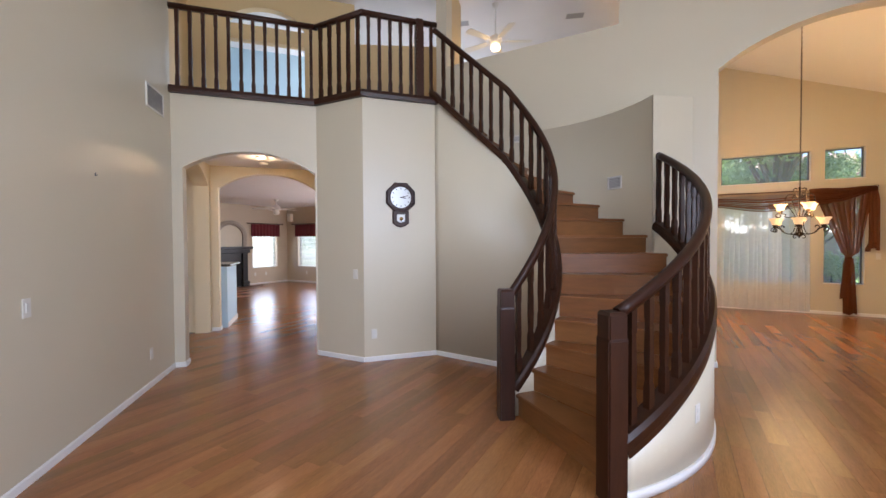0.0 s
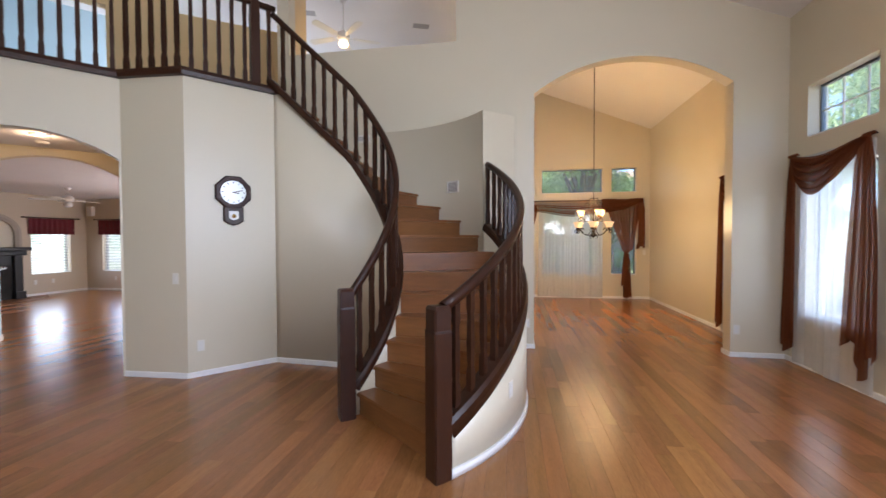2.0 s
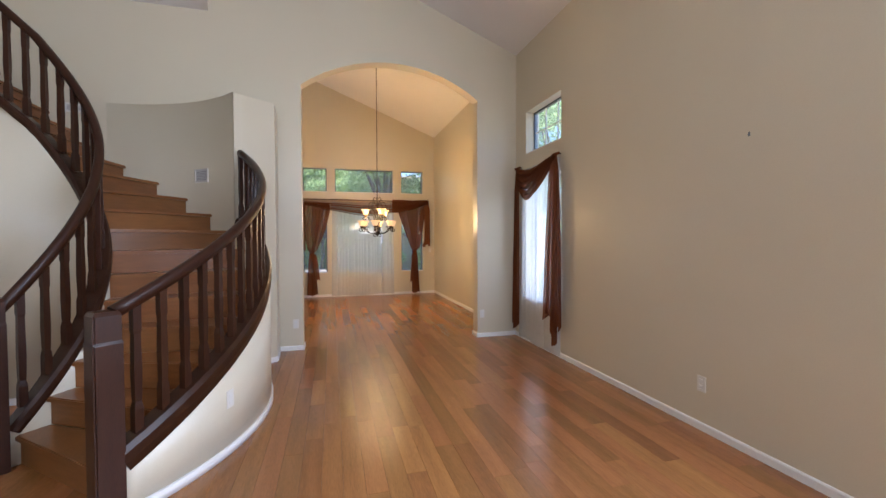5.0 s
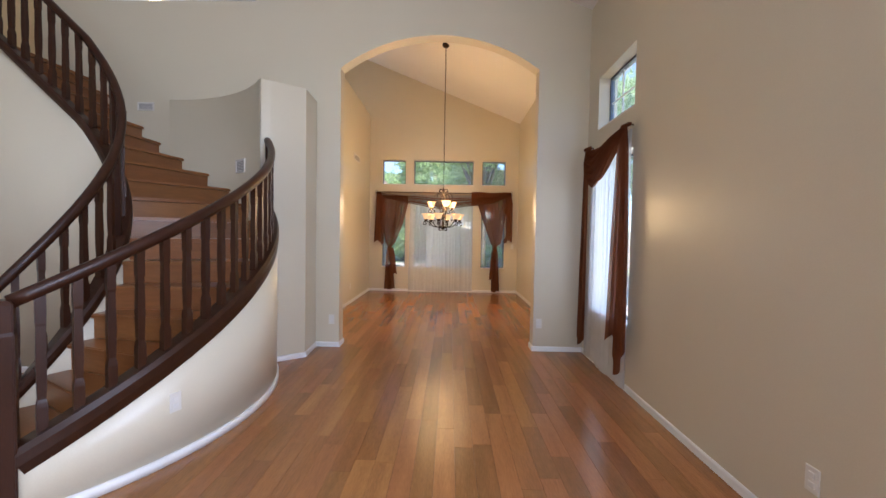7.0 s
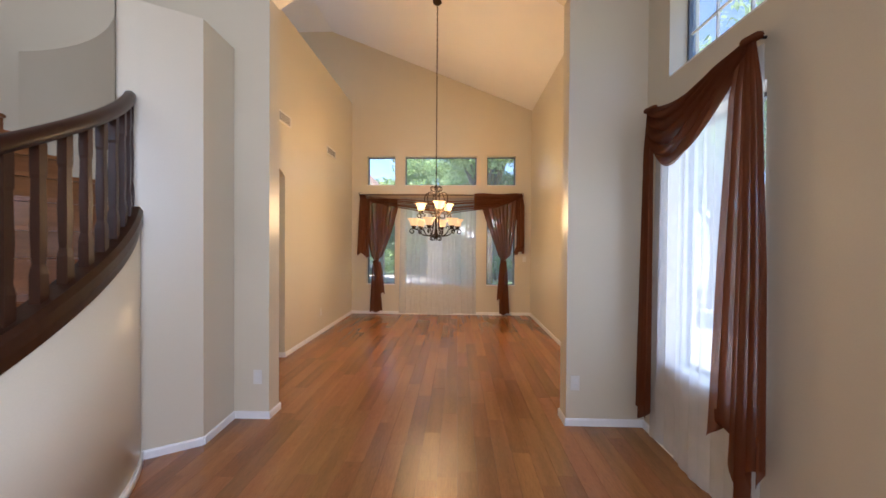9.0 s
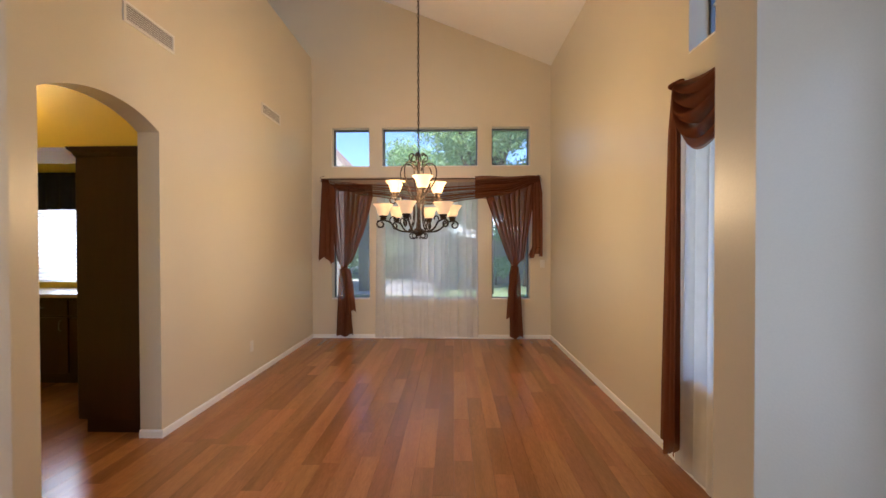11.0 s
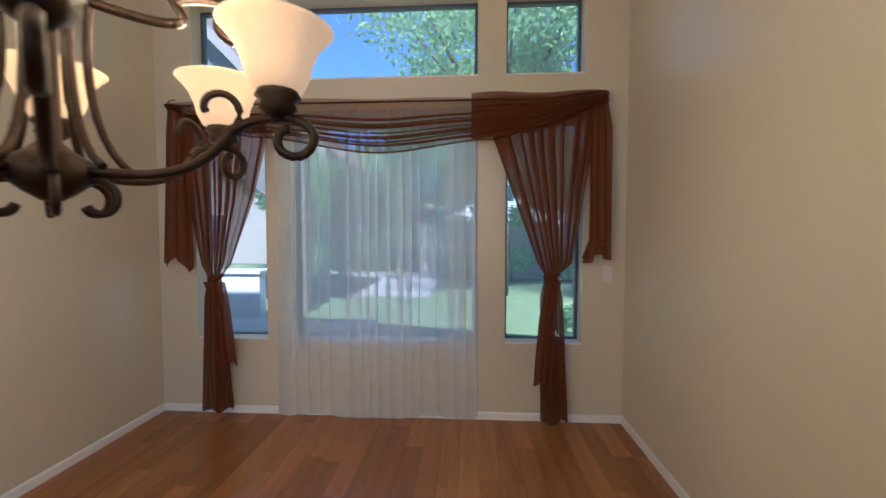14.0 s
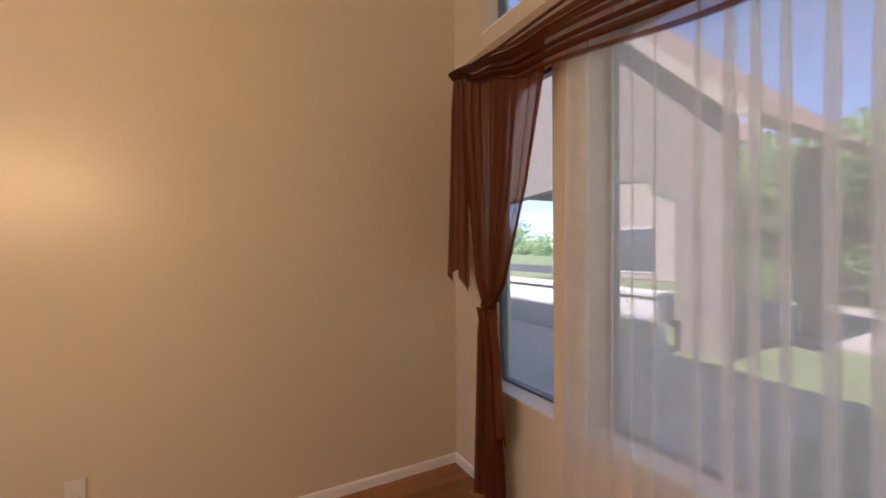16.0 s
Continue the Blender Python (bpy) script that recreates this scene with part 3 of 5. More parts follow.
for k in range(1, 17):
    z = RISE * k
    i0, o0, i1, o1 = nosing(k, False), nosing(k, True), nosing(k + 1, False), nosing(k + 1, True)
    lead = (i0 + o0) / 2 - (i1 + o1) / 2
    lead = lead.normalized() * 0.025

    def edge_points(a, b, outer):
        if k < 12:
            r = R_OUT if outer else R_IN
            aa, ab = math.atan2(a.y - STAIR_C.y, a.x - STAIR_C.x), math.atan2(b.y - STAIR_C.y, b.x - STAIR_C.x)
            return [Vector((STAIR_C.x + r * math.cos(aa + (ab - aa) * f / 4), STAIR_C.y + r * math.sin(aa + (ab - aa) * f / 4), 0)) for f in range(5)]
        return [a, b]

    outs, ins = edge_points(o0, o1, True), edge_points(i0, i1, False)
    outline = [outs[0] + lead] + outs + ins[::-1] + [ins[0] + lead]
    bm = prism(bmesh.new(), [(p.x, p.y) for p in outline], z - 0.03, z)
    bmesh.ops.bevel(bm, geom=[e for e in bm.edges if all(v.co.z > z - 0.001 for v in e.verts)], offset=0.007, segments=2, affect="EDGES")
    part("tread", bm, M["tread"], staircase)
    back = -lead.normalized() * 0.02
    bm = prism(bmesh.new(), [(p.x, p.y) for p in (i0, o0, o0 + back, i0 + back)], z - RISE, z - 0.031)
    bmesh.ops.recalc_face_normals(bm, faces=bm.faces)
    part("riser", bm, M["tread"], staircase)
i0, o0 = nosing(17, False), nosing(17, True)
part("riser", boxed(i0.x - 0.02, i0.x, i0.y, o0.y - 0.002, LOFT_Z - RISE, LOFT_Z - 0.04), M["tread"], staircase)
structure("landing", boxed(-4.2, i0.x + 0.02, i0.y + 0.02, ARCH_Y - 0.003, LOFT_Z - 0.034, LOFT_Z - 0.002), M["tread"], "warm brown wooden landing at the stair head", "landing")

# railings
CAP = [(-0.056, -0.085), (0.056, -0.085), (0.066, -0.035), (0.066, 0.012), (0.05, 0.04), (-0.05, 0.04), (-0.066, 0.012), (-0.066, -0.035)]
GRIP = [(-0.024, -0.032), (0.024, -0.032), (0.031, -0.01), (0.032, 0.008), (0.024, 0.024), (0.008, 0.032), (-0.008, 0.032), (-0.024, 0.024), (-0.032, 0.008), (-0.031, -0.01)]
SLIM_CAP = [(-0.056, -0.085), (0.056, -0.085), (0.066, -0.06), (0.066, -0.035), (0.05, -0.015), (-0.05, -0.015), (-0.066, -0.035), (-0.066, -0.06)]
CAP_UP, GRIP_UP = 0.145, 0.875


def baluster_mesh(height):
    bm = bmesh.new()
    rings = []
    for z, h in ((0, 0.0215), (0.125, 0.0215), (0.15, 0.0185), (0.165, 0.0155), (0.19, 0.017), (0.32, 0.0195), (height - 0.16, 0.0165), (height - 0.145, 0.0195), (height, 0.0195)):
        rings.append([bm.verts.new((x * h, y * h, z)) for x, y in ((-1, -1), (1, -1), (1, 1), (-1, 1))])
    for a, b in zip(rings, rings[1:]):
        for k in range(4):
            j = (k + 1) % 4
            bm.faces.new((a[k], a[j], b[j], b[k]))
    bm.faces.new(rings[0][::-1])
    bm.faces.new(rings[-1])
    me = bpy.data.meshes.new("baluster")
    bm.to_mesh(me)
    bm.free()
    me.materials.append(M["dark"])
    return me


BALUSTER = baluster_mesh(GRIP_UP - CAP_UP - 0.05)
INNER_BALUSTER = baluster_mesh(GRIP_UP - CAP_UP + 0.005)
BALCONY_BALUSTER = baluster_mesh(0.90)


def baluster(place, z, parent, turn, me=None):
    ob = new("baluster", me or BALUSTER)
    ob.parent = parent
    ob.matrix_local = pose(place.x, place.y, z, 0, 0, turn)
    return ob


def newel(place, z0, z1, parent, turn, half=0.062):
    bm = bmesh.new()
    rings = []
    for z, h in ((z0, half), (z1 - 0.16, half), (z1 - 0.145, half * 0.94), (z1 - 0.02, half * 0.94), (z1, half * 0.74)):
        rings.append([bm.verts.new((x * h, y * h, z)) for x, y in ((-1, -1), (1, -1), (1, 1), (-1, 1))])
    for a, b in zip(rings, rings[1:]):
        for k in range(4):
            j = (k + 1) % 4
            bm.faces.new((a[k], a[j], b[j], b[k]))
    bm.faces.new(rings[0][::-1])
    bm.faces.new(rings[-1])
    bmesh.ops.bevel(bm, geom=[e for e in bm.edges if abs(e.verts[0].co.z - e.verts[1].co.z) > 0.05], offset=0.008, segments=2, affect="EDGES")
    ob = part("newel_post", bm, M["dark"], parent)
    ob.matrix_local = pose(place[0], place[1], 0, 0, 0, turn)
    return ob


def stair_railing(name, line, spacing, label, cap, foot, me):
    top = tagged(empty(name), label, "railing")
    part("handrail", sweep(bmesh.new(), [(p.x, p.y, z + GRIP_UP) for p, z in line], GRIP), M["dark"], top)
    part("bottom_rail", sweep(bmesh.new(), [(p.x, p.y, z + CAP_UP) for p, z in line], cap), M["dark"], top)
    run, mark = 0.0, spacing * 0.75
    for (p, zp), (q, zq) in zip(line, line[1:]):
        d = (q - p).length
        while run + d >= mark:
            f = (mark - run) / d
            c = p + (q - p) * f
            baluster(c, zp + (zq - zp) * f + CAP_UP + foot, top, math.degrees(math.atan2(q.y - p.y, q.x - p.x)), me)
            mark += spacing
        run += d
    return top


inner = stair_railing("inner_stair_railing", inner_line(), 0.126, "dark stained wooden railing along the inner stair curve", SLIM_CAP, -0.025, INNER_BALUSTER)
outer = stair_railing("outer_stair_railing", outer_line(), 0.136, "dark stained wooden railing along the outer stair curve", CAP, 0.03, BALUSTER)
newel((-1.237, 3.208), 0, 1.056, inner, 36)
newel((-0.347, 2.51), 0, 1.056, outer, 43)

balcony = tagged(empty("balcony_railing"), "dark stained wooden balcony railing above the hall arch", "railing")
line = [Vector((x, y, 0)) for x, y in OCT]
BAND = [(-0.055, -0.04), (0.055, -0.04), (0.062, 0.0), (0.05, 0.04), (-0.05, 0.04), (-0.062, 0.0)]
for p, q, n in zip(line, line[1:], (12, 5, 7)):
    way = (q - p).normalized() * 0.02
    part("handrail", sweep(bmesh.new(), [p.xyz + Vector((0, 0, LOFT_Z + 0.955)) - way, q + Vector((0, 0, LOFT_Z + 0.955)) + way], GRIP), M["dark"], balcony)
    part("bottom_rail", sweep(bmesh.new(), [p + Vector((0, 0, LOFT_Z + 0.003)) - way, q + Vector((0, 0, LOFT_Z + 0.003)) + way], BAND), M["dark"], balcony)
    for k in range(n):
        baluster(p + (q - p) * (k + 0.6) / n, LOFT_Z + 0.03, balcony, math.degrees(math.atan2(q.y - p.y, q.x - p.x)), BALCONY_BALUSTER)
newel((-2.80, 4.35), LOFT_Z, LOFT_Z + 0.985, balcony, 48, 0.05)


# ---- baseboards ----
def baseboard(p, q, side=-1, name="baseboard"):
    p, q = Vector(p), Vector(q)
    way = (q - p).normalized()
    out = Vector((-way.y, way.x)) * side
    bm = bmesh.new()
    rings = []
    for c in (p, q):
        rings.append([bm.verts.new((c.x + out.x * d, c.y + out.y * d, z)) for d, z in ((0.001, 0), (0.013, 0), (0.013, 0.046), (0.008, 0.057), (0.001, 0.058))])
    a, b = rings
    for k in range(5):
        j = (k + 1) % 5
        bm.faces.new((a[k], a[j], b[j], b[k]))
    bm.faces.new(a[::-1])
    bm.faces.new(b)
    bmesh.ops.recalc_face_normals(bm, faces=bm.faces)
    return structure(name, bm, M["trim"], "white painted baseboard", "baseboard")


for p, q, s in (((RIGHT, -3), (RIGHT, ARCH_Y), 1), ((RIGHT, ARCH_Y + 0.18), (RIGHT, FAR_Y), 1), ((ARCH_R, ARCH_Y), (RIGHT, ARCH_Y), -1), ((0.1, ARCH_Y), (ARCH_L, ARCH_Y), -1),
                ((ARCH_R, ARCH_Y - 0.015), (ARCH_R, ARCH_Y + 0.195), 1), ((ARCH_L, ARCH_Y - 0.015), (ARCH_L, ARCH_Y + 0.195), -1), (P[0], P[1], -1), (P[1], P[2], -1),
                ((DIN_LEFT, 7.313), (DIN_LEFT, FAR_Y), -1), ((DIN_LEFT - 0.16, 7.311), (DIN_LEFT + 0.015, 7.311), -1), ((DIN_LEFT, FAR_Y), (RIGHT, FAR_Y), -1),
                ((ARCH_R, ARCH_Y + 0.18), (RIGHT, ARCH_Y + 0.18), 1), (LEFT_END, OCT[0], -1), (OCT[0], hall(0.11, 0), -1), (hall(0.11, -0.015), hall(0.11, 0.15), -1),
                (OCT[1], OCT[2], -1), (OCT[2], OCT[3], -1), (OCT[3], (-1.694, 4.42), -1), (hall(0.09, 2.0), hall(-0.2, 2.0), 1), (hall(0.09, 1.985), hall(0.09, 2.15), -1),
                ((FAM_W, 3.0), (FAM_W, FAM_N), -1), ((FAM_W, FAM_N), (-3, FAM_N), -1)):
    baseboard(p, q, s)

# ---- windows ----
def window(name, centre, turn, w, h, bars=(0, 0), depth=0.12, label="aluminium framed window with clear glass"):
    """A frame with a pane, its back set into the wall; turn: degrees, 0 faces a room to the south."""
    top = tagged(empty(name), label, "window", kind="structure")
    f = 0.022
    bm = bmesh.new()
    for x0, x1, z0, z1 in ((-w / 2, w / 2, -h / 2, -h / 2 + f), (-w / 2, w / 2, h / 2 - f, h / 2), (-w / 2, -w / 2 + f, -h / 2 + f, h / 2 - f), (w / 2 - f, w / 2, -h / 2 + f, h / 2 - f)):
        box(bm, x0, x1, depth, depth + 0.045, z0, z1)
    part("window_frame", bm, M["metal"], top)
    pane = part("pane", boxed(-w / 2 + f, w / 2 - f, depth + 0.02, depth + 0.026, -h / 2 + f, h / 2 - f), M["glass"], top)
    pane.visible_shadow = False
    for k in range(bars[0]):
        x = -w / 2 + w * (k + 1) / (bars[0] + 1)
        part("glazing_bar", boxed(x - 0.005, x + 0.005, depth + 0.012, depth + 0.03, -h / 2 + f, h / 2 - f), M["plastic"], top)
    for k in range(bars[1]):
        z = -h / 2 + h * (k + 1) / (bars[1] + 1)
        part("glazing_bar", boxed(-w / 2 + f, w / 2 - f, depth + 0.012, depth + 0.03, z - 0.005, z + 0.005), M["plastic"], top)
    part("window_sill", boxed(-w / 2 + 0.001, w / 2 - 0.001, 0.0, depth - 0.002, -h / 2 + 0.001, -h / 2 + 0.012), M["trim"], top)
    top.matrix_world = pose(*centre, 0, 0, turn)
    return top


n = 0
for a, b in WIN_X:
    for c, d in WIN_Z:
        n += 1
        window("window_%d" % n, ((a + b) / 2, FAR_Y, (c + d) / 2), 0, b - a, d - c)
for a, b in SIDE_Y:
    for c, d in SIDE_Z:
        n += 1
        window("window_%d" % n, (RIGHT, (a + b) / 2, (c + d) / 2), -90, b - a, d - c, bars=(2, 1) if c > 2 else (0, 0))
window("window_11", (FAM_W, 3.0 + 6.18, 1.29), 90, 0.96, 1.46)
window("window_12", (FAM_W + 1.075, FAM_N, 1.29), 0, 1.05, 1.46)
window("window_13", (-4.0 + 1.5, KITCHEN_Y, 1.49), 0, 1.2, 1.02, depth=0.08)
# unseen window added to go with the side fill lamp
window("window_15", (RIGHT, -0.3, 2.3), -90, 2.4, 2.6, bars=(1, 2))
window("window_14", (RIGHT - 3.05, -3.0, 3.0), 180, 1.7, 2.0, bars=(1, 1))


def blind(name, centre, turn, w, h, label):
    top = tagged(empty(name), label, "blind")
    n = int(h / 0.045)
    part("headrail", boxed(-w / 2, w / 2, 0.02, 0.06, h / 2 - 0.04, h / 2), M["plastic"], top)
    for k in range(n - 1):
        z = -h / 2 + 0.02 + k * 0.045
        bm = bmesh.new()
        vs = [bm.verts.new(p) for p in ((-w / 2, 0.02, z - 0.008), (w / 2, 0.02, z - 0.008), (w / 2, 0.06, z + 0.012), (-w / 2, 0.06, z + 0.012), (-w / 2, 0.02, z - 0.005), (w / 2, 0.02, z - 0.005), (w / 2, 0.06, z + 0.015), (-w / 2, 0.06, z + 0.015))]
        for q in ((3, 2, 1, 0), (4, 5, 6, 7), (0, 1, 5, 4), (1, 2, 6, 5), (2, 3, 7, 6), (3, 0, 4, 7)):
            bm.faces.new([vs[i] for i in q])
        part("slat", bm, M["plastic"], top)
    top.matrix_world = pose(*centre, 0, 0, turn)
    return top


blind("window_blind", (FAM_W, 9.18, 1.29), 90, 0.92, 1.44, "white slatted blind in the family room window")
blind("window_blind", (FAM_W + 1.075, FAM_N, 1.29), 0, 1.0, 1.44, "white slatted blind in the family room window")
blind("window_blind", (-2.5, KITCHEN_Y, 1.49), 0, 1.16, 1.0, "white slatted blind above the kitchen counter")


# ---- cloth ----
def smooth(t):
    t = max(0.0, min(1.0, t))
    return t * t * (3 - 2 * t)


def cloth_mesh(place, nu, nv):
    """A sheet from place(u, v), u and v from 0 to 1."""
    bm = bmesh.new()
    grid = [[bm.verts.new(place(i / nu, j / nv)) for i in range(nu + 1)] for j in range(nv + 1)]
    for j in range(nv):
        for i in range(nu):
            bm.faces.new((grid[j][i], grid[j][i + 1], grid[j + 1][i + 1], grid[j + 1][i])).smooth = True
    return bm


def key(rows, v):
    """Smooth reading of rows of (v, value, ...)."""
    for a, b in zip(rows, rows[1:]):
        if v <= b[0]:
            f = smooth((v - a[0]) / (b[0] - a[0]))
            return [p + (q - p) * f for p, q in zip(a[1:], b[1:])]
    return list(rows[-1][1:])


def hanging(rows, y0, n, amp, phase, ragged=0.0, lap=2.0):
    """A hanging length of cloth in lapping pleats: rows of (v, left x, right x, z, depth scale)."""
    def place(u, v):
        l, r, z, d = key(rows, v)
        z += ragged * smooth((v - 0.8) / 0.2) * (0.5 * math.sin(9 * u + phase) + 0.7 * u)
        th = 2 * math.pi * n * (u + 0.018 * math.sin(11 * u + phase) + 0.012 * math.sin(27 * u + 2 * phase)) + 0.5 * math.sin(2.1 * v + phase)
        size = 0.82 + 0.2 * math.sin(5.3 * u * n / 4 + phase) + 0.12 * math.sin(13 * u + 3 * phase)
        side = lap * (r - l) / (2 * math.pi * n) * math.sin(th + 0.5) * size * min(1.0, d + 0.2)
        return (l + (r - l) * u + side, y0 - d * amp * size * (1 + math.cos(th)) - 0.01, z)
    return place


ROD_Z, ROD_Y = 2.378, FAR_Y - 0.062
rod = tagged(empty("curtain_rod"), "slim dark iron curtain rod with curled ends", "curtain rod")
part("rod", tube(bmesh.new(), [(-0.05, ROD_Y, ROD_Z), (1.5, ROD_Y, ROD_Z), (3.13, ROD_Y, ROD_Z)], 0.008), M["iron"], rod)
for side, x in ((-1, -0.05), (1, 3.13)):
    for up in (-1, 1):
        pts = [(x + side * 0.045 * math.sin(a), ROD_Y, ROD_Z + up * 0.022 * (1 - math.cos(a))) for a in (k * 0.5 for k in range(8))]
        part("finial", tube(bmesh.new(), pts, 0.004, 6), M["iron"], rod)
    part("bracket", boxed(x - 0.01, x + 0.01, ROD_Y, FAR_Y, ROD_Z - 0.01, ROD_Z + 0.01), M["iron"], rod)

sheer_rows = [(0, 0.76, 2.27, 2.33, 0.5), (0.3, 0.77, 2.26, 1.7, 0.8), (1, 0.745, 2.275, 0.015, 1.0)]
sheer = tagged(empty("sheer_curtain"), "white sheer curtain hanging to the floor", "curtain")
part("panel", cloth_mesh(hanging(sheer_rows, ROD_Y + 0.045, 17, 0.026, 0.6, 0.02, lap=3.2), 600, 20), M["sheer"], sheer)

scarf = tagged(empty("curtain_scarf"), "sheer brown scarf curtain swagged and knotted over the windows", "curtain")


def swag(u, v):
    """The main swag across the rod: a thin upper sheet that gathers towards its lower edge."""
    x = -0.06 + 3.2 * u
    drop = key([(0, 0.05), (0.1, 0.17), (0.2, 0.26), (0.5, 0.385), (0.75, 0.30), (0.9, 0.17), (1, 0.06)], u)[0]
    top = 0.012 + 0.006 * math.sin(7 * u) + 0.004 * math.sin(23 * u)
    ripple = 0.008 * math.sin(2 * math.pi * (3.2 * v + 0.3 * math.sin(3.2 * u))) * min(1, 5 * u, 5 * (1 - u))
    return (x, ROD_Y - 0.035 - ripple - 0.03 * math.sin(math.pi * v), ROD_Z + top - (drop + top) * v)


def swag_right(u, v):
    """The second, thicker turn of cloth on the right end of the rod."""
    x = 2.2 + 0.93 * u
    low = key([(0, 0.30), (0.4, 0.26), (1, 0.07)], u)[0]
    top = 0.02 + 0.008 * math.sin(9 * u)
    return (x, ROD_Y - 0.085 - 0.008 * math.sin(2 * math.pi * (2.4 * v + 0.5 * u)) - 0.02 * math.sin(math.pi * v), ROD_Z + top - (low + top) * v)


def crease(surface, centre, width, wander, phase, material, parent, nu=90):
    """A narrow rounded fold that runs along a cloth surface."""
    def place(u, v):
        w = centre + wander * math.sin(2.6 * u + phase) + 0.4 * wander * math.sin(7.3 * u + 2 * phase)
        wide = width * (0.75 + 0.35 * math.sin(3.9 * u + 1.6 * phase))
        x, y, z = surface(u, min(1.0, max(0.0, w + wide * (v - 0.5))))
        return (x, y - 0.006 - 0.02 * math.sin(math.pi * v), z)
    return part("fold", cloth_mesh(place, nu, 8), material, parent)


part("swag", cloth_mesh(swag, 90, 40), M["drape_thin"], scarf)
for k, (c, w) in enumerate(((0.38, 0.05), (0.47, 0.045), (0.55, 0.07), (0.635, 0.05), (0.71, 0.075), (0.80, 0.06), (0.88, 0.085), (0.965, 0.03))):
    crease(swag, c, w, 0.018, 1.7 * k, M["drape_thick" if k in (2, 4, 6) else "drape"], scarf)
part("swag", cloth_mesh(swag_right, 50, 36), M["drape"], scarf)
for k, (c, w) in enumerate(((0.16, 0.06), (0.3, 0.1), (0.45, 0.07), (0.6, 0.12), (0.76, 0.08), (0.92, 0.1))):
    crease(swag_right, c, w, 0.03, 2.1 * k, M["drape_thick"], scarf, 50)
left_rows = [(0, 0.0, 0.68, 2.3, 0.4), (0.12, 0.0, 0.69, 2.1, 0.9), (0.3, 0.08, 0.58, 1.66, 0.95), (0.5, 0.17, 0.40, 1.18, 1.0), (0.55, 0.225, 0.315, 1.08, 0.9), (0.62, 0.19, 0.33, 0.93, 1.0), (1, 0.15, 0.40, 0.05, 1.2)]
part("left_panel", cloth_mesh(hanging(left_rows, ROD_Y - 0.01, 9, 0.022, 0.3, 0.03, lap=3.6), 300, 46), M["drape"], scarf)
tail_rows = [(0, 0.18, 0.36, 1.05, 0.6), (0.3, 0.26, 0.40, 0.85, 0.9), (1, 0.28, 0.45, 0.38, 1.0)]
part("left_tail", cloth_mesh(hanging(tail_rows, ROD_Y - 0.05, 3, 0.012, 1.1, 0.08), 80, 20), M["drape_thick"], scarf)
right_rows = [(0, 2.32, 3.10, 2.33, 0.4), (0.12, 2.36, 3.06, 2.1, 0.9), (0.5, 2.68, 2.92, 1.2, 1.0), (0.54, 2.735, 2.82, 1.11, 0.9), (0.62, 2.70, 2.86, 0.95, 1.0), (1, 2.71, 2.91, 0.03, 1.2)]
part("right_panel", cloth_mesh(hanging(right_rows, ROD_Y - 0.01, 9, 0.022, 1.3, 0.03, lap=3.6), 320, 46), M["drape"], scarf)
tail_rows = [(0, 2.74, 2.84, 1.08, 0.6), (0.4, 2.68, 2.80, 0.8, 0.9), (1, 2.645, 2.78, 0.36, 1.0)]
part("right_tail", cloth_mesh(hanging(tail_rows, ROD_Y - 0.05, 3, 0.012, 0.2, -0.08), 80, 20), M["drape_thick"], scarf)
for name, rows, ph, rag in (("left_end", [(0, -0.06, 0.04, 2.37, 0.5), (0.2, -0.08, 0.09, 2.15, 1.0), (1, -0.13, 0.12, 1.22, 1.2)], 0.5, -0.1),
                            ("right_end", [(0, 3.05, 3.14, 2.37, 0.5), (0.2, 3.02, 3.17, 2.15, 1.0), (0.85, 3.02, 3.18, 1.36, 1.2), (1, 2.96, 3.17, 1.22, 2.6)], 2.0, 0.05)):
    part(name, cloth_mesh(hanging(rows, ROD_Y - 0.03, 3, 0.016, ph, rag), 90, 30), M["drape_thick"], scarf)
for x, z in ((0.27, 1.08), (2.778, 1.11)):
    bm = bmesh.new()
    pts = [(x + 0.042 * math.cos(a), ROD_Y - 0.035 + 0.03 * math.sin(a), z + 0.018 * math.sin(a + 1)) for a in (2 * math.pi * k / 20 for k in range(21))]
    part("knot", tube(bm, pts, 0.017, 8), M["drape"], scarf, "tied knot of brown cloth")


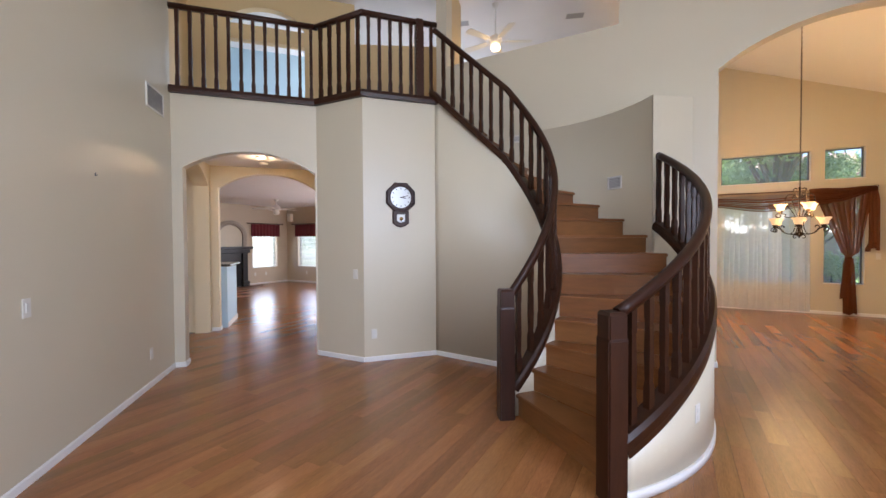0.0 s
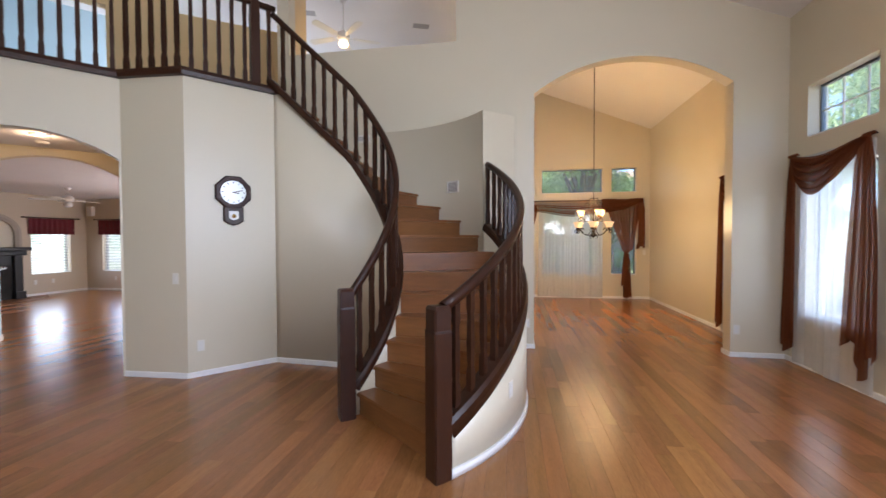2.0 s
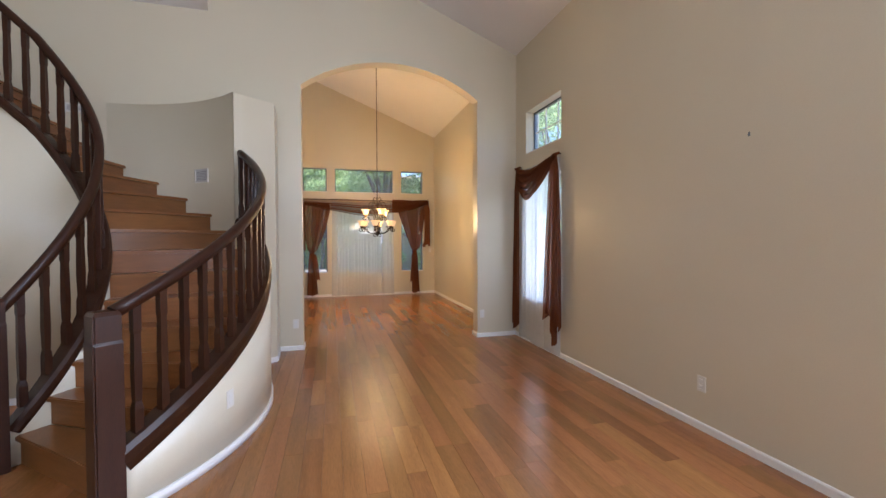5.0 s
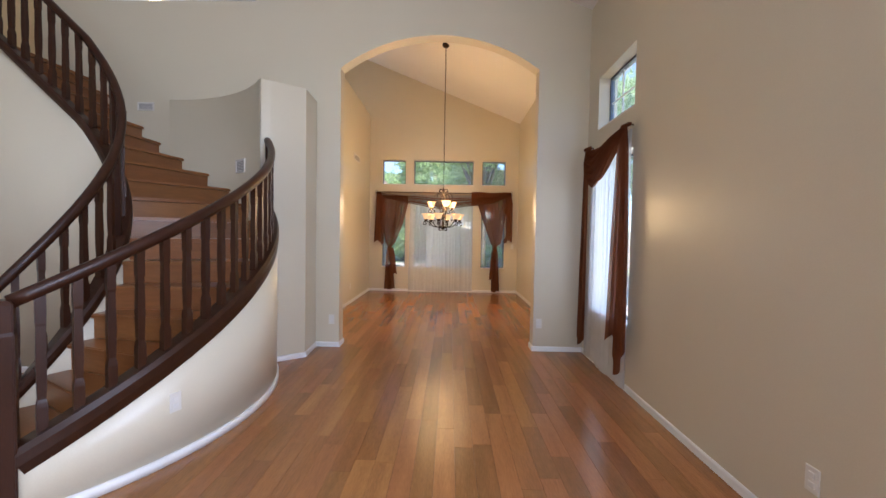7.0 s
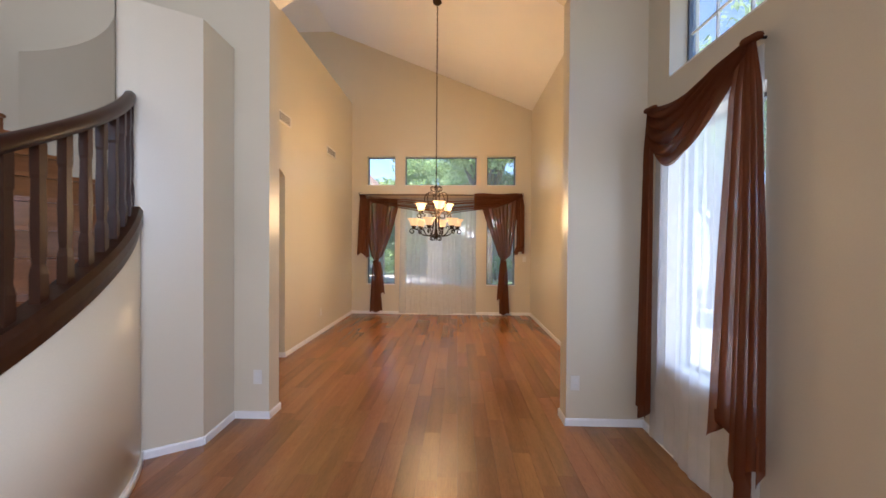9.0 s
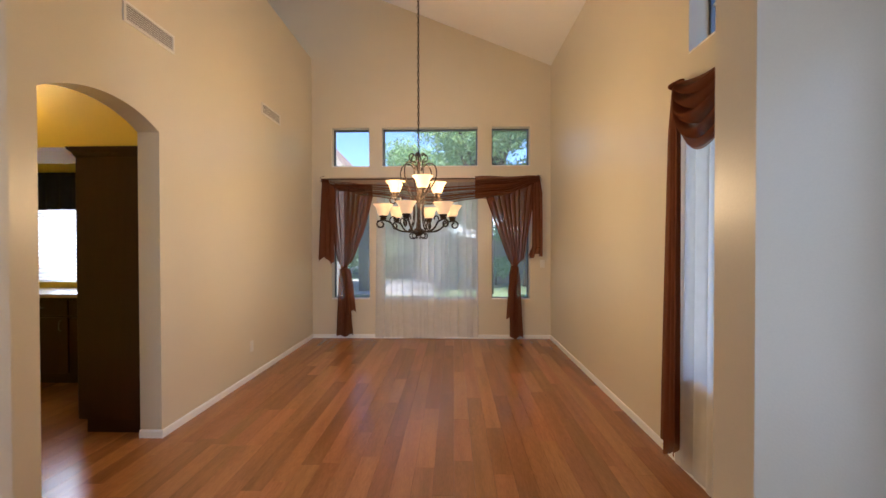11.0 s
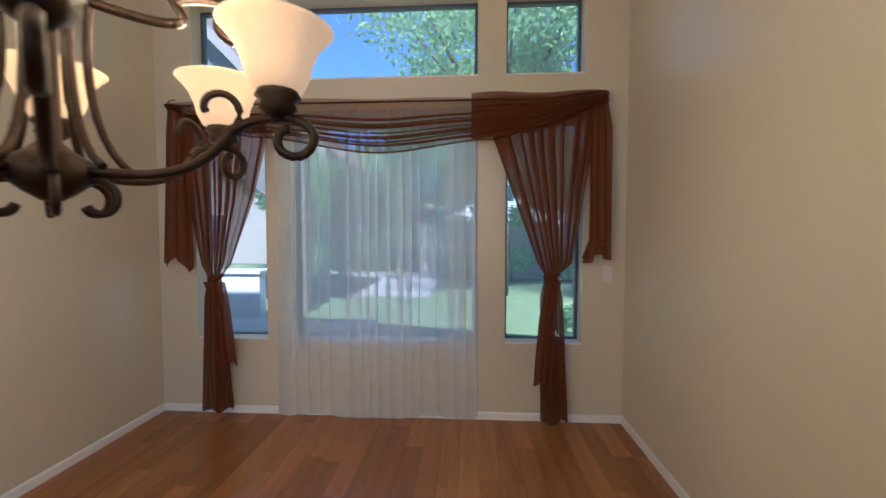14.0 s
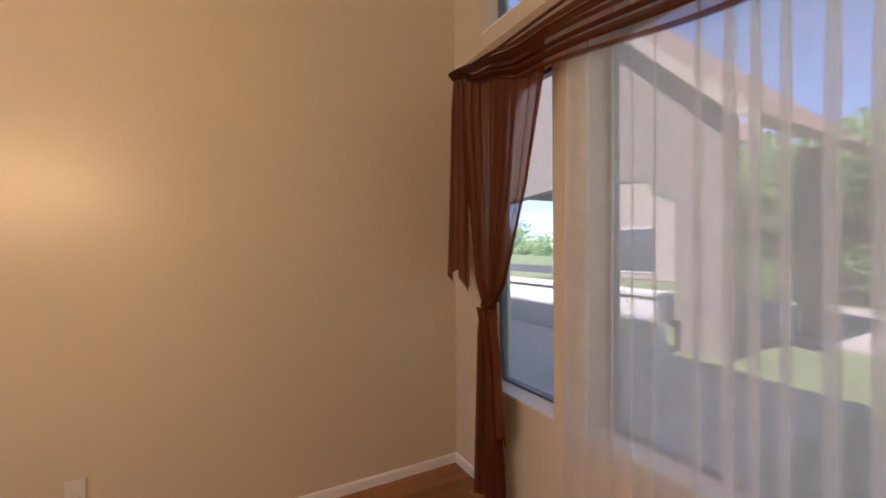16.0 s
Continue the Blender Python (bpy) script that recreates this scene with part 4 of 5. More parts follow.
def side_drape(y0, y1, knob0, knob1, low0, low1):
    """A scarf over two knobs beside a tall window in the side wall, with a sheer behind it."""
    x = RIGHT - 0.012

    def side(rows, off, n, amp, ph, rag):
        f = hanging(rows, 0, n, amp, ph, rag, lap=2.2)

        def place(u, v):
            y, d, z = f(u, v)
            return (x - off + d, y, z)
        return place

    sh = tagged(empty("sheer_curtain"), "white sheer curtain in front of the tall side window", "curtain")
    part("panel", cloth_mesh(side([(0, y0, y1, 2.36, 0.5), (0.4, y0, y1, 1.5, 0.8), (1, y0 - 0.01, y1 + 0.01, 0.015, 1.2)], 0.0, 10, 0.012, 0.4, 0.02), 300, 24), M["sheer"], sh)
    sc = tagged(empty("curtain_scarf"), "sheer brown scarf draped over two wall knobs", "curtain")

    def bow(u, v):
        """Swag between the knobs: v runs down through the gathered folds."""
        y = knob0 + (knob1 - knob0) * u
        s = math.sin(math.pi * u)
        up = 0.015 + 0.07 * s
        low = 0.05 + 0.44 * math.sin(math.pi * u ** 1.25) ** 0.8
        w = v + 0.055 * s * math.sin(2 * math.pi * 5 * v + 1.2 * u)
        crease = 0.032 * math.sin(2 * math.pi * 5 * v + 0.9 * math.sin(3 * u) + 1.0) * min(1, 2.2 * s)
        return (x - 0.066 - crease - 0.06 * math.sin(math.pi * min(1, v * 0.8)) * s, y, 2.41 - up - (low - up) * w)

    part("swag", cloth_mesh(bow, 60, 80), M["drape"], sc)
    for k, (va, vb) in enumerate(((0.1, 0.26), (0.32, 0.46), (0.52, 0.68), (0.72, 0.86), (0.88, 1.0))):
        def roll(u, v, va=va, vb=vb, k=k):
            p = bow(u, va + (vb - va) * v + 0.03 * math.sin(3 * u + 2 * k))
            return (p[0] - 0.014 - 0.026 * math.sin(math.pi * v) * math.sin(math.pi * u), p[1], p[2])
        part("fold", cloth_mesh(roll, 50, 10), M["drape"], sc)
    for k in (knob0, knob1):
        ring = [(x - 0.055 + 0.03 * math.sin(a), k + 0.034 * math.cos(a), 2.392 + 0.012 * math.sin(a)) for a in (2 * math.pi * i / 16 for i in range(17))]
        part("gather", tube(bmesh.new(), ring, 0.017, 8), M["drape_thick"], sc)
    part("tail", cloth_mesh(side([(0, knob0 - 0.03, knob0 + 0.05, 2.40, 0.5), (0.12, knob0 - 0.08, knob0 + 0.1, 2.15, 1.0), (0.5, knob0 - 0.13, knob0 + 0.16, 1.3, 1.2), (1, knob0 - 0.15, knob0 + 0.22, low0, 1.4)], 0.045, 5, 0.016, 0.7, 0.34), 160, 36), M["drape_thick"], sc)
    part("tail", cloth_mesh(side([(0, knob1 - 0.05, knob1 + 0.03, 2.40, 0.4), (0.15, knob1 - 0.06, knob1 + 0.05, 2.1, 1.0), (1, knob1 - 0.08, knob1 + 0.12, low1, 1.3)], 0.045, 3, 0.018, 1.7, -0.1), 90, 36), M["drape_thick"], sc)
    for k in (knob0, knob1):
        bm = bmesh.new()
        tube(bm, [(RIGHT, k, 2.40), (RIGHT - 0.03, k, 2.40), (RIGHT - 0.06, k, 2.40), (RIGHT - 0.075, k, 2.40)], [0.008, 0.006, 0.011, 0.006], 10)
        part("wall_knob", bm, M["iron"], sc, "dark iron curtain knob")


side_drape(4.36, 5.36, 4.39, 5.39, 0.2, 0.22)
side_drape(6.02, 6.98, 6.06, 6.97, 0.2, 0.16)


# ---- chandelier ----
def spiral(cx, cz, r0, r1, a0, a1, n=14):
    return [(cx + (r0 + (r1 - r0) * k / n) * math.cos(a0 + (a1 - a0) * k / n), cz + (r0 + (r1 - r0) * k / n) * math.sin(a0 + (a1 - a0) * k / n)) for k in range(n + 1)]


def bezier(points, n=18):
    p0, p1, p2, p3 = points
    out = []
    for k in range(n + 1):
        t = k / n
        s = 1 - t
        out.append(tuple(s ** 3 * a + 3 * s * s * t * b + 3 * s * t * t * c + t ** 3 * d for a, b, c, d in zip(p0, p1, p2, p3)))
    return out


CH = CHANDELIER_AT
CH_TOP = vault(CH.x)
chandelier = tagged(empty("chandelier", CH), "bronze two-tier chandelier with nine lit frosted glass shades", "chandelier")


def ring_part(name, profile, angle, radius, parent, material):
    """A rod drawn in an upright plane through the axis: profile of (r, z)."""
    c, s = math.cos(angle), math.sin(angle)
    return part(name, tube(bmesh.new(), [(r * c, r * s, z) for r, z in profile], radius, 7), material, parent)


part("hub", lathe(bmesh.new(), [(0.012, -0.0), (0.03, 0.012), (0.05, 0.03), (0.052, 0.055), (0.03, 0.07), (0.014, 0.085), (0.011, 0.4), (0.018, 0.42), (0.011, 0.44), (0.010, 0.7), (0.02, 0.72), (0.008, 0.75)], 14), M["iron"], chandelier)
for k in range(6):
    a = 2 * math.pi * k / 6 + 0.35
    # tall lyre-shaped rods that close the crown
    lyre = bezier([(0.10, 0.045), (0.04, 0.08), (0.04, 0.22), (0.048, 0.29)], 10) + bezier([(0.048, 0.29), (0.06, 0.38), (0.165, 0.46), (0.165, 0.55)], 12)[1:] + bezier([(0.165, 0.55), (0.165, 0.66), (0.07, 0.67), (0.03, 0.58)], 12)[1:]
    ring_part("rod", lyre, a + 0.5, 0.006, chandelier, M["iron"])
    curl = spiral(0.05, 0.70, 0.045, 0.018, -2.0, 2.6)
    ring_part("crown_scroll", curl, a, 0.006, chandelier, M["iron"])
    ring_part("bottom_scroll", spiral(0.055, 0.0, 0.034, 0.014, 2.2, -2.6), a, 0.006, chandelier, M["iron"])


def arm(k, angle, reach, z0, cup):
    c, s = math.cos(angle), math.sin(angle)
    ob = empty("lamp_arm")
    ob.parent = chandelier
    body = bezier([(0.04, z0), (0.13, z0 - 0.01), (0.20, z0 - 0.005), (reach - 0.07, cup - 0.035)], 14) + bezier([(reach - 0.07, cup - 0.035), (reach - 0.02, cup - 0.005), (reach + 0.045, cup + 0.0), (reach + 0.055, cup - 0.04)], 10)[1:] + spiral(reach + 0.02, cup - 0.045, 0.035, 0.016, 0.2, -4.6, 14)[1:]
    ring_part("arm", body, angle, 0.008, ob, M["iron"])
    if z0 < 0.2:
        ring_part("arm_scroll", spiral(reach - 0.09, cup - 0.005, 0.04, 0.016, -1.4, 3.4), angle, 0.006, ob, M["iron"])
    x, y = reach * c, reach * s
    part("cup", lathe(bmesh.new(), [(0.01, cup - 0.015), (0.03, cup), (0.026, cup + 0.012), (0.036, cup + 0.02), (0.03, cup + 0.032)], 14, (x, y, 0)), M["iron"], ob)
    bm = bmesh.new()
    prof = [(0.03, 0.03), (0.042, 0.034), (0.052, 0.055), (0.058, 0.08), (0.068, 0.105), (0.088, 0.13), (0.094, 0.135), (0.090, 0.137), (0.064, 0.108), (0.054, 0.08), (0.048, 0.056), (0.038, 0.04), (0.006, 0.037)]
    steps = 22
    rings = [[bm.verts.new((x + 0.94 * r * math.cos(q), y + 0.94 * r * math.sin(q), cup + 0.94 * z)) for q in (2 * math.pi * i / steps for i in range(steps))] for r, z in prof]
    for lo, hi in zip(rings, rings[1:]):
        for i in range(steps):
            bm.faces.new((lo[i], lo[(i + 1) % steps], hi[(i + 1) % steps], hi[i])).smooth = True
    part("shade", bm, M["shade"], ob, "lit frosted glass bell shade").visible_shadow = False
    part("bulb", lathe(bmesh.new(), [(0.008, cup + 0.04), (0.016, cup + 0.055), (0.02, cup + 0.075), (0.012, cup + 0.095), (0.003, cup + 0.1)], 10, (x, y, 0)), M["bulb"], ob)
    return ob


for k in range(6):
    arm(k, 2 * math.pi * k / 6 + 0.285, 0.31, 0.045, 0.15)
for k in range(3):
    arm(k, 2 * math.pi * k / 3 - 1.33, 0.222, 0.30, 0.37)
links = int((CH_TOP - CH.z - 0.80) / 0.036)
for k in range(links):
    z = 0.765 + k * 0.036
    pts = [(0.009 * math.cos(a), 0, z + 0.018 + 0.024 * math.sin(a)) for a in (2 * math.pi * i / 8 for i in range(9))]
    if k % 2:
        pts = [(0, x, zz) for x, _, zz in pts]
    part("chain_link", tube(bmesh.new(), pts, 0.003, 5), M["iron"], chandelier)
part("cord", tube(bmesh.new(), [(0.004, 0.004, 0.75), (0.006, -0.004, 1.9), (0.003, 0.003, CH_TOP - CH.z)], 0.0025, 5), M["iron"], chandelier)
part("canopy", lathe(bmesh.new(), [(0.012, -0.06), (0.03, -0.055), (0.06, -0.03), (0.066, -0.0), (0.06, 0.02)], 18, (0, 0, CH_TOP - CH.z - 0.005)), M["iron"], chandelier, "bronze ceiling canopy")


# ---- small wall fittings ----
def vent(place, turn, w, h, slats, label="white metal air vent on the wall", flat=False, tilt=None):
    """A framed grille; its back lies on the wall, and it faces the local -y."""
    top = tagged(empty("air_vent"), label, "vent")
    f = 0.016
    bm = bmesh.new()
    for x0, x1, z0, z1 in ((-w / 2, w / 2, -h / 2, -h / 2 + f), (-w / 2, w / 2, h / 2 - f, h / 2), (-w / 2, -w / 2 + f, -h / 2 + f, h / 2 - f), (w / 2 - f, w / 2, -h / 2 + f, h / 2 - f)):
        box(bm, x0, x1, -0.012, 0.0, z0, z1)
    part("frame", bm, M["plastic"], top)
    part("backing", boxed(-w / 2 + f, w / 2 - f, -0.003, 0.0, -h / 2 + f, h / 2 - f), M["grille"], top)
    for k in range(slats):
        z = -h / 2 + f + (h - 2 * f) * (k + 0.5) / slats
        bm = bmesh.new()
        vs = [bm.verts.new(p) for p in ((-w / 2 + f, -0.010, z - 0.004), (w / 2 - f, -0.010, z - 0.004), (w / 2 - f, -0.004, z + 0.003), (-w / 2 + f, -0.004, z + 0.003), (-w / 2 + f, -0.010, z - 0.0025), (w / 2 - f, -0.010, z - 0.0025), (w / 2 - f, -0.004, z + 0.0045), (-w / 2 + f, -0.004, z + 0.0045))]
        for q in ((3, 2, 1, 0), (4, 5, 6, 7), (0, 1, 5, 4), (1, 2, 6, 5), (2, 3, 7, 6), (3, 0, 4, 7)):
            bm.faces.new([vs[i] for i in q])
        part("slat", bm, M["metal_white"], top)
    top.matrix_world = tilt if tilt else pose(*place, 0, 0, turn)
    return top


def outlet(place, turn, switch=False):
    top = tagged(empty("light_switch" if switch else "wall_outlet"), "white plastic light switch plate" if switch else "white plastic wall outlet above the baseboard", "switch" if switch else "outlet")
    part("plate", boxed(-0.035, 0.035, -0.007, 0.0, -0.058, 0.058, bevel=0.003), M["plastic"], top)
    if switch:
        part("rocker", boxed(-0.014, 0.014, -0.011, -0.006, -0.03, 0.03, bevel=0.002), M["plastic"], top)
    else:
        for z in (-0.022, 0.022):
            part("socket", boxed(-0.016, 0.016, -0.010, -0.006, z - 0.014, z + 0.014, bevel=0.003), M["socket"], top)
    top.matrix_world = pose(*place, 0, 0, turn)
    return top


CLOCK_TURN = math.degrees(math.atan2(OCT[3][1] - OCT[2][1], OCT[3][0] - OCT[2][0]))
FACET_TURN = math.degrees(math.atan2(OCT[2][1] - OCT[1][1], OCT[2][0] - OCT[1][0]))
LEFT_TURN = math.degrees(math.atan2(OCT[0][1] - LEFT_END[1], OCT[0][0] - LEFT_END[0])) + 180
E_TURN, W_TURN = -90, 90
way = (Vector(OCT[0]) - Vector(LEFT_END)).normalized()


def on_left(d):
    """A place on the left wall, d metres from the hall corner."""
    p = Vector(OCT[0]) - way * d
    return p.x, p.y


stair_vent = stair_point(54.5, R_OUT + 0.001)
vent((stair_vent.x, stair_vent.y, 2.12), 54.5 - 90, 0.20, 0.15, 7)
vent((-1.98, ARCH_Y - 0.001, 2.87), 0, 0.20, 0.10, 5)
vent((DIN_LEFT + 0.001, 7.23, 2.925), W_TURN, 0.47, 0.135, 7, "long white metal air vent high on the wall")
vent((DIN_LEFT + 0.001, 9.11, 2.93), W_TURN, 0.47, 0.13, 7, "long white metal air vent high on the wall")
x, y = on_left(0.42)
vent((x, y, 2.93), LEFT_TURN + 180, 0.42, 0.24, 12, "white return air grille high on the wall")
vent(None, 0, 0.34, 0.2, 6, "white ceiling air vent", tilt=pose(-3.66, 7.16, FLAT - 0.001, -90, 0, 20))
vent(None, 0, 0.34, 0.2, 6, "white ceiling air vent", tilt=pose(-1.68, 7.99, FLAT - 0.001, -90, 0, 20))
outlet((RIGHT - 0.001, 2.49, 0.34), E_TURN)
outlet((2.80, ARCH_Y - 0.001, 0.335), 0)
outlet((0.285, ARCH_Y - 0.001, 0.335), 0)
outlet((3.205, FAR_Y - 0.001, 1.12), 0, True)
outlet((DIN_LEFT + 0.001, 8.62, 0.34), W_TURN)
x, y = on_left(0.62)
outlet((x, y, 0.33), LEFT_TURN + 180)
x, y = on_left(2.32)
outlet((x, y, 1.06), LEFT_TURN + 180, True)
c = Vector(OCT[2]) + (Vector(OCT[3]) - Vector(OCT[2])) * 0.13
outlet((c.x, c.y, 0.33), CLOCK_TURN)
c = Vector(OCT[1]) + (Vector(OCT[2]) - Vector(OCT[1])) * 0.83
outlet((c.x, c.y, 1.05), FACET_TURN, True)
c = stair_point(-22, 1.913)
outlet((c.x, c.y, 0.36), -22 + 90)
for x, y, z, turn in ((RIGHT - 0.001, 2.167, 2.07, E_TURN), (*on_left(1.55), 1.98, LEFT_TURN + 180)):
    hook = tagged(empty("wall_hook"), "small grey metal picture hook on the wall", "hook")
    part("plate", boxed(-0.006, 0.006, -0.004, 0, -0.014, 0.014, bevel=0.0015), M["metal"], hook)
    part("prong", tube(bmesh.new(), [(0, -0.003, -0.004), (0, -0.012, -0.01), (0, -0.014, -0.002)], 0.002, 6), M["metal"], hook)
    hook.matrix_world = pose(x, y, z, 0, 0, turn)


# ---- wall clock ----
def octagon(r, y, n=8, turn=22.5):
    return [(r * math.cos(radians(turn + 360 / n * k)), y, r * math.sin(radians(turn + 360 / n * k))) for k in range(n)]


def loops(bm, rings, cap=True):
    vs = [[bm.verts.new(p) for p in r] for r in rings]
    for a, b in zip(vs, vs[1:]):
        for k in range(len(a)):
            j = (k + 1) % len(a)
            bm.faces.new((a[k], a[j], b[j], b[k]))
    if cap:
        bm.faces.new(vs[-1])
    bmesh.ops.recalc_face_normals(bm, faces=bm.faces)
    return bm


clock = tagged(empty("wall_clock"), "octagonal dark wood wall clock with a small pendulum case", "clock")
part("frame", loops(bmesh.new(), [octagon(0.188, 0), octagon(0.188, -0.03), octagon(0.178, -0.045), octagon(0.15, -0.05), octagon(0.142, -0.04)], False), M["clockwood"], clock)
part("edge", loops(bmesh.new(), [octagon(0.193, -0.001), octagon(0.193, -0.036), octagon(0.184, -0.042)], False), M["dark"], clock)
part("bezel", loops(bmesh.new(), [octagon(0.146, -0.036, 32), octagon(0.143, -0.05, 32), octagon(0.130, -0.05, 32), octagon(0.128, -0.034, 32)], False), M["dark"], clock)
part("dial", loops(bmesh.new(), [octagon(0.150, -0.030, 32), octagon(0.13, -0.034, 32)]), M["dial"], clock, "white clock dial behind glass")
for k in range(12):
    a = radians(30 * k)
    bm = boxed(-0.004, 0.004, -0.0365, -0.0345, 0.098, 0.116)
    bmesh.ops.rotate(bm, verts=bm.verts, cent=(0, 0, 0), matrix=Matrix.Rotation(a, 3, "Y"))
    part("hour_mark", bm, M["dark"], clock)
for name, length, a in (("hour_hand", 0.06, 100), ("minute_hand", 0.095, 75)):
    bm = boxed(-0.004, 0.004, -0.039, -0.037, -0.01, length)
    bmesh.ops.rotate(bm, verts=bm.verts, cent=(0, 0, 0), matrix=Matrix.Rotation(radians(a), 3, "Y"))
    part(name, bm, M["dark"], clock)
case = [(-0.1, -0.165), (0.1, -0.165), (0.1, -0.315), (0.055, -0.347), (0, -0.365), (-0.055, -0.347), (-0.1, -0.315)]
inner_case = [(x * 0.55, -0.25 + (z + 0.25) * 0.55) for x, z in case]
part("pendulum_case", loops(bmesh.new(), [[(x, 0, z) for x, z in case], [(x, -0.035, z) for x, z in case], [(x * 0.9, -0.042, -0.25 + (z + 0.25) * 0.9) for x, z in case], [(x, -0.042, z) for x, z in inner_case], [(x, -0.03, z) for x, z in inner_case]]), M["dark"], clock)
part("pendulum_window", loops(bmesh.new(), [[(x * 0.92, -0.031, -0.25 + (z + 0.25) * 0.92) for x, z in inner_case], [(x * 0.86, -0.046, -0.25 + (z + 0.25) * 0.9) for x, z in inner_case]]), M["trim"], clock, "white pendulum window")
pendulum = part("pendulum", lathe(bmesh.new(), [(0.0, 0.0), (0.022, 0.002), (0.022, 0.004), (0.0, 0.006)], 14, (0, 0, 0)), M["brass"], clock)
pendulum.matrix_local = pose(0, -0.046, -0.262, 90, 0, 0)
clock.matrix_world = pose(-2.965, 4.16, 1.978, 0, 0, CLOCK_TURN)


# ---- ceiling fans ----
def ceiling_fan(place, drop, turn, lit, label):
    top = tagged(empty("ceiling_fan", place), label, "ceiling fan")
    part("canopy", lathe(bmesh.new(), [(0.02, -0.07), (0.05, -0.05), (0.065, -0.01), (0.065, 0.0)], 16), M["plastic"], top)
    part("downrod", lathe(bmesh.new(), [(0.012, -drop), (0.012, -0.06)], 10), M["plastic"], top)
    part("motor_housing", lathe(bmesh.new(), [(0.04, -drop - 0.15), (0.1, -drop - 0.13), (0.115, -drop - 0.08), (0.1, -drop - 0.03), (0.05, -drop), (0.02, -drop + 0.03)], 20), M["plastic"], top)
    for k in range(5):
        a = 360 / 5 * k + turn
        bm = bmesh.new()
        outline = [(0.17, -0.05), (0.6, -0.068), (0.64, -0.05), (0.65, 0.0), (0.64, 0.05), (0.6, 0.068), (0.17, 0.05)]
        prism(bm, outline, -0.004, 0.004)
        ob = part("blade", bm, M["fanblade"], top)
        ob.matrix_local = pose(0, 0, -drop - 0.10, 0, 0, a) @ pose(0, 0, 0, 10, 0, 0)
        ob = part("blade_bracket", boxed(0.08, 0.22, -0.018, 0.018, -0.006, 0.0, bevel=0.002), M["plastic"], top)
        ob.matrix_local = pose(0, 0, -drop - 0.107, 0, 0, a)
    globe = [(0.03, -drop - 0.15), (0.075, -drop - 0.17), (0.09, -drop - 0.21), (0.07, -drop - 0.25), (0.01, -drop - 0.27)]
    part("light_globe", lathe(bmesh.new(), globe, 18), M["globe"] if lit else M["plastic"], top, "lit frosted glass globe" if lit else "white glass globe")
    return top


ceiling_fan((-2.82, 6.88, FLAT), 0.56, 30, True, "white ceiling fan with a lit globe above the loft")
ceiling_fan((-9.95, 7.82, FAM_CEIL), 0.18, 12, False, "white ceiling fan in the family room")

# ---- hall fittings ----
x, y = -5.29, 3.96
down = tagged(empty("recessed_light", (x, y, 2.68)), "lit recessed ceiling light in the hall", "ceiling light")
part("trim_ring", lathe(bmesh.new(), [(0.06, -0.012), (0.09, -0.008), (0.095, 0.0)], 20), M["plastic"], down)
part("lamp", lathe(bmesh.new(), [(0.001, -0.014), (0.058, -0.012), (0.06, -0.004)], 20), M["globe"], down, "glowing lamp face")
x, y = -5.65, 4.25
smoke = tagged(part("smoke_detector", lathe(bmesh.new(), [(0.02, -0.035), (0.055, -0.03), (0.065, -0.01), (0.065, 0.0)], 20), M["plastic"]), "round white smoke detector on the hall ceiling", "smoke detector")
smoke.matrix_world = pose(x, y, 2.68, 0, 0, 0)

# counter end behind the second arch
pony = tagged(empty("breakfast_bar"), "pale blue-grey bar wall with a dark stone top", "counter")
bm = boxed(-0.92, 0.0, 0.0, 0.14, 0, 1.03)
part("bar_wall", bm, M["blue"], pony, "pale blue painted bar wall")
part("countertop", boxed(-0.92, 0.06, -0.06, 0.34, 1.03, 1.07, bevel=0.01), M["granite"], pony, "dark polished stone top")
part("baseboard", boxed(-0.92, 0.012, -0.012, 0.0, 0, 0.08), M["trim"], pony)
pony.matrix_world = pose(-7.28, 4.83, 0, 0, 0, 138)

# family room: fireplace, valances, speaker
fire = tagged(empty("fireplace"), "black wooden fireplace mantel below an arched niche", "fireplace")
part("hearth_surround", boxed(0, 0.16, -0.95, 0.0, 0.0, 1.08), M["black"], fire)
part("mantel_shelf", boxed(0, 0.36, -1.1, 0.12, 1.2, 1.29, bevel=0.012), M["black"], fire)
part("mantel_moulding", boxed(0, 0.28, -1.05, 0.07, 1.08, 1.2, bevel=0.02), M["black"], fire)
part("pilaster_leg", boxed(0.16, 0.24, -0.17, 0.0, 0.0, 1.08, bevel=0.008), M["black"], fire)
part("plinth", boxed(0.16, 0.28, -0.19, 0.03, 0.0, 0.18, bevel=0.006), M["black"], fire)
# flat near-black panel on the surround in place of an open firebox
part("firebox", boxed(0.161, 0.17, -0.8, -0.2, 0.05, 0.85), M["firebox_dark"], fire)
bm = bmesh.new()
rows = []
sides = [(-1.0, 1.29), (-1.0, 1.62)] + [(-0.45 - 0.55 * math.cos(a), 1.62 + 0.5 * math.sin(a)) for a in (math.pi * k / 20 for k in range(1, 20))] + [(0.1, 1.62), (0.1, 1.29)]
for y, z in sides:
    inner_y, inner_z = -0.45 + (y + 0.45) * 0.74, 1.62 + max(0.0, z - 1.62) * 0.72 if z > 1.62 else z
    rows.append([bm.verts.new(p) for p in ((0.001, y, z), (0.07, y, z), (0.09, (y + inner_y) / 2, (z + inner_z) / 2), (0.07, inner_y, inner_z), (0.001, inner_y, inner_z))])
for a, b in zip(rows, rows[1:]):
    for k in range(5):
        bm.faces.new((a[k], a[(k + 1) % 5], b[(k + 1) % 5], b[k]))
bm.faces.new(rows[0][::-1])
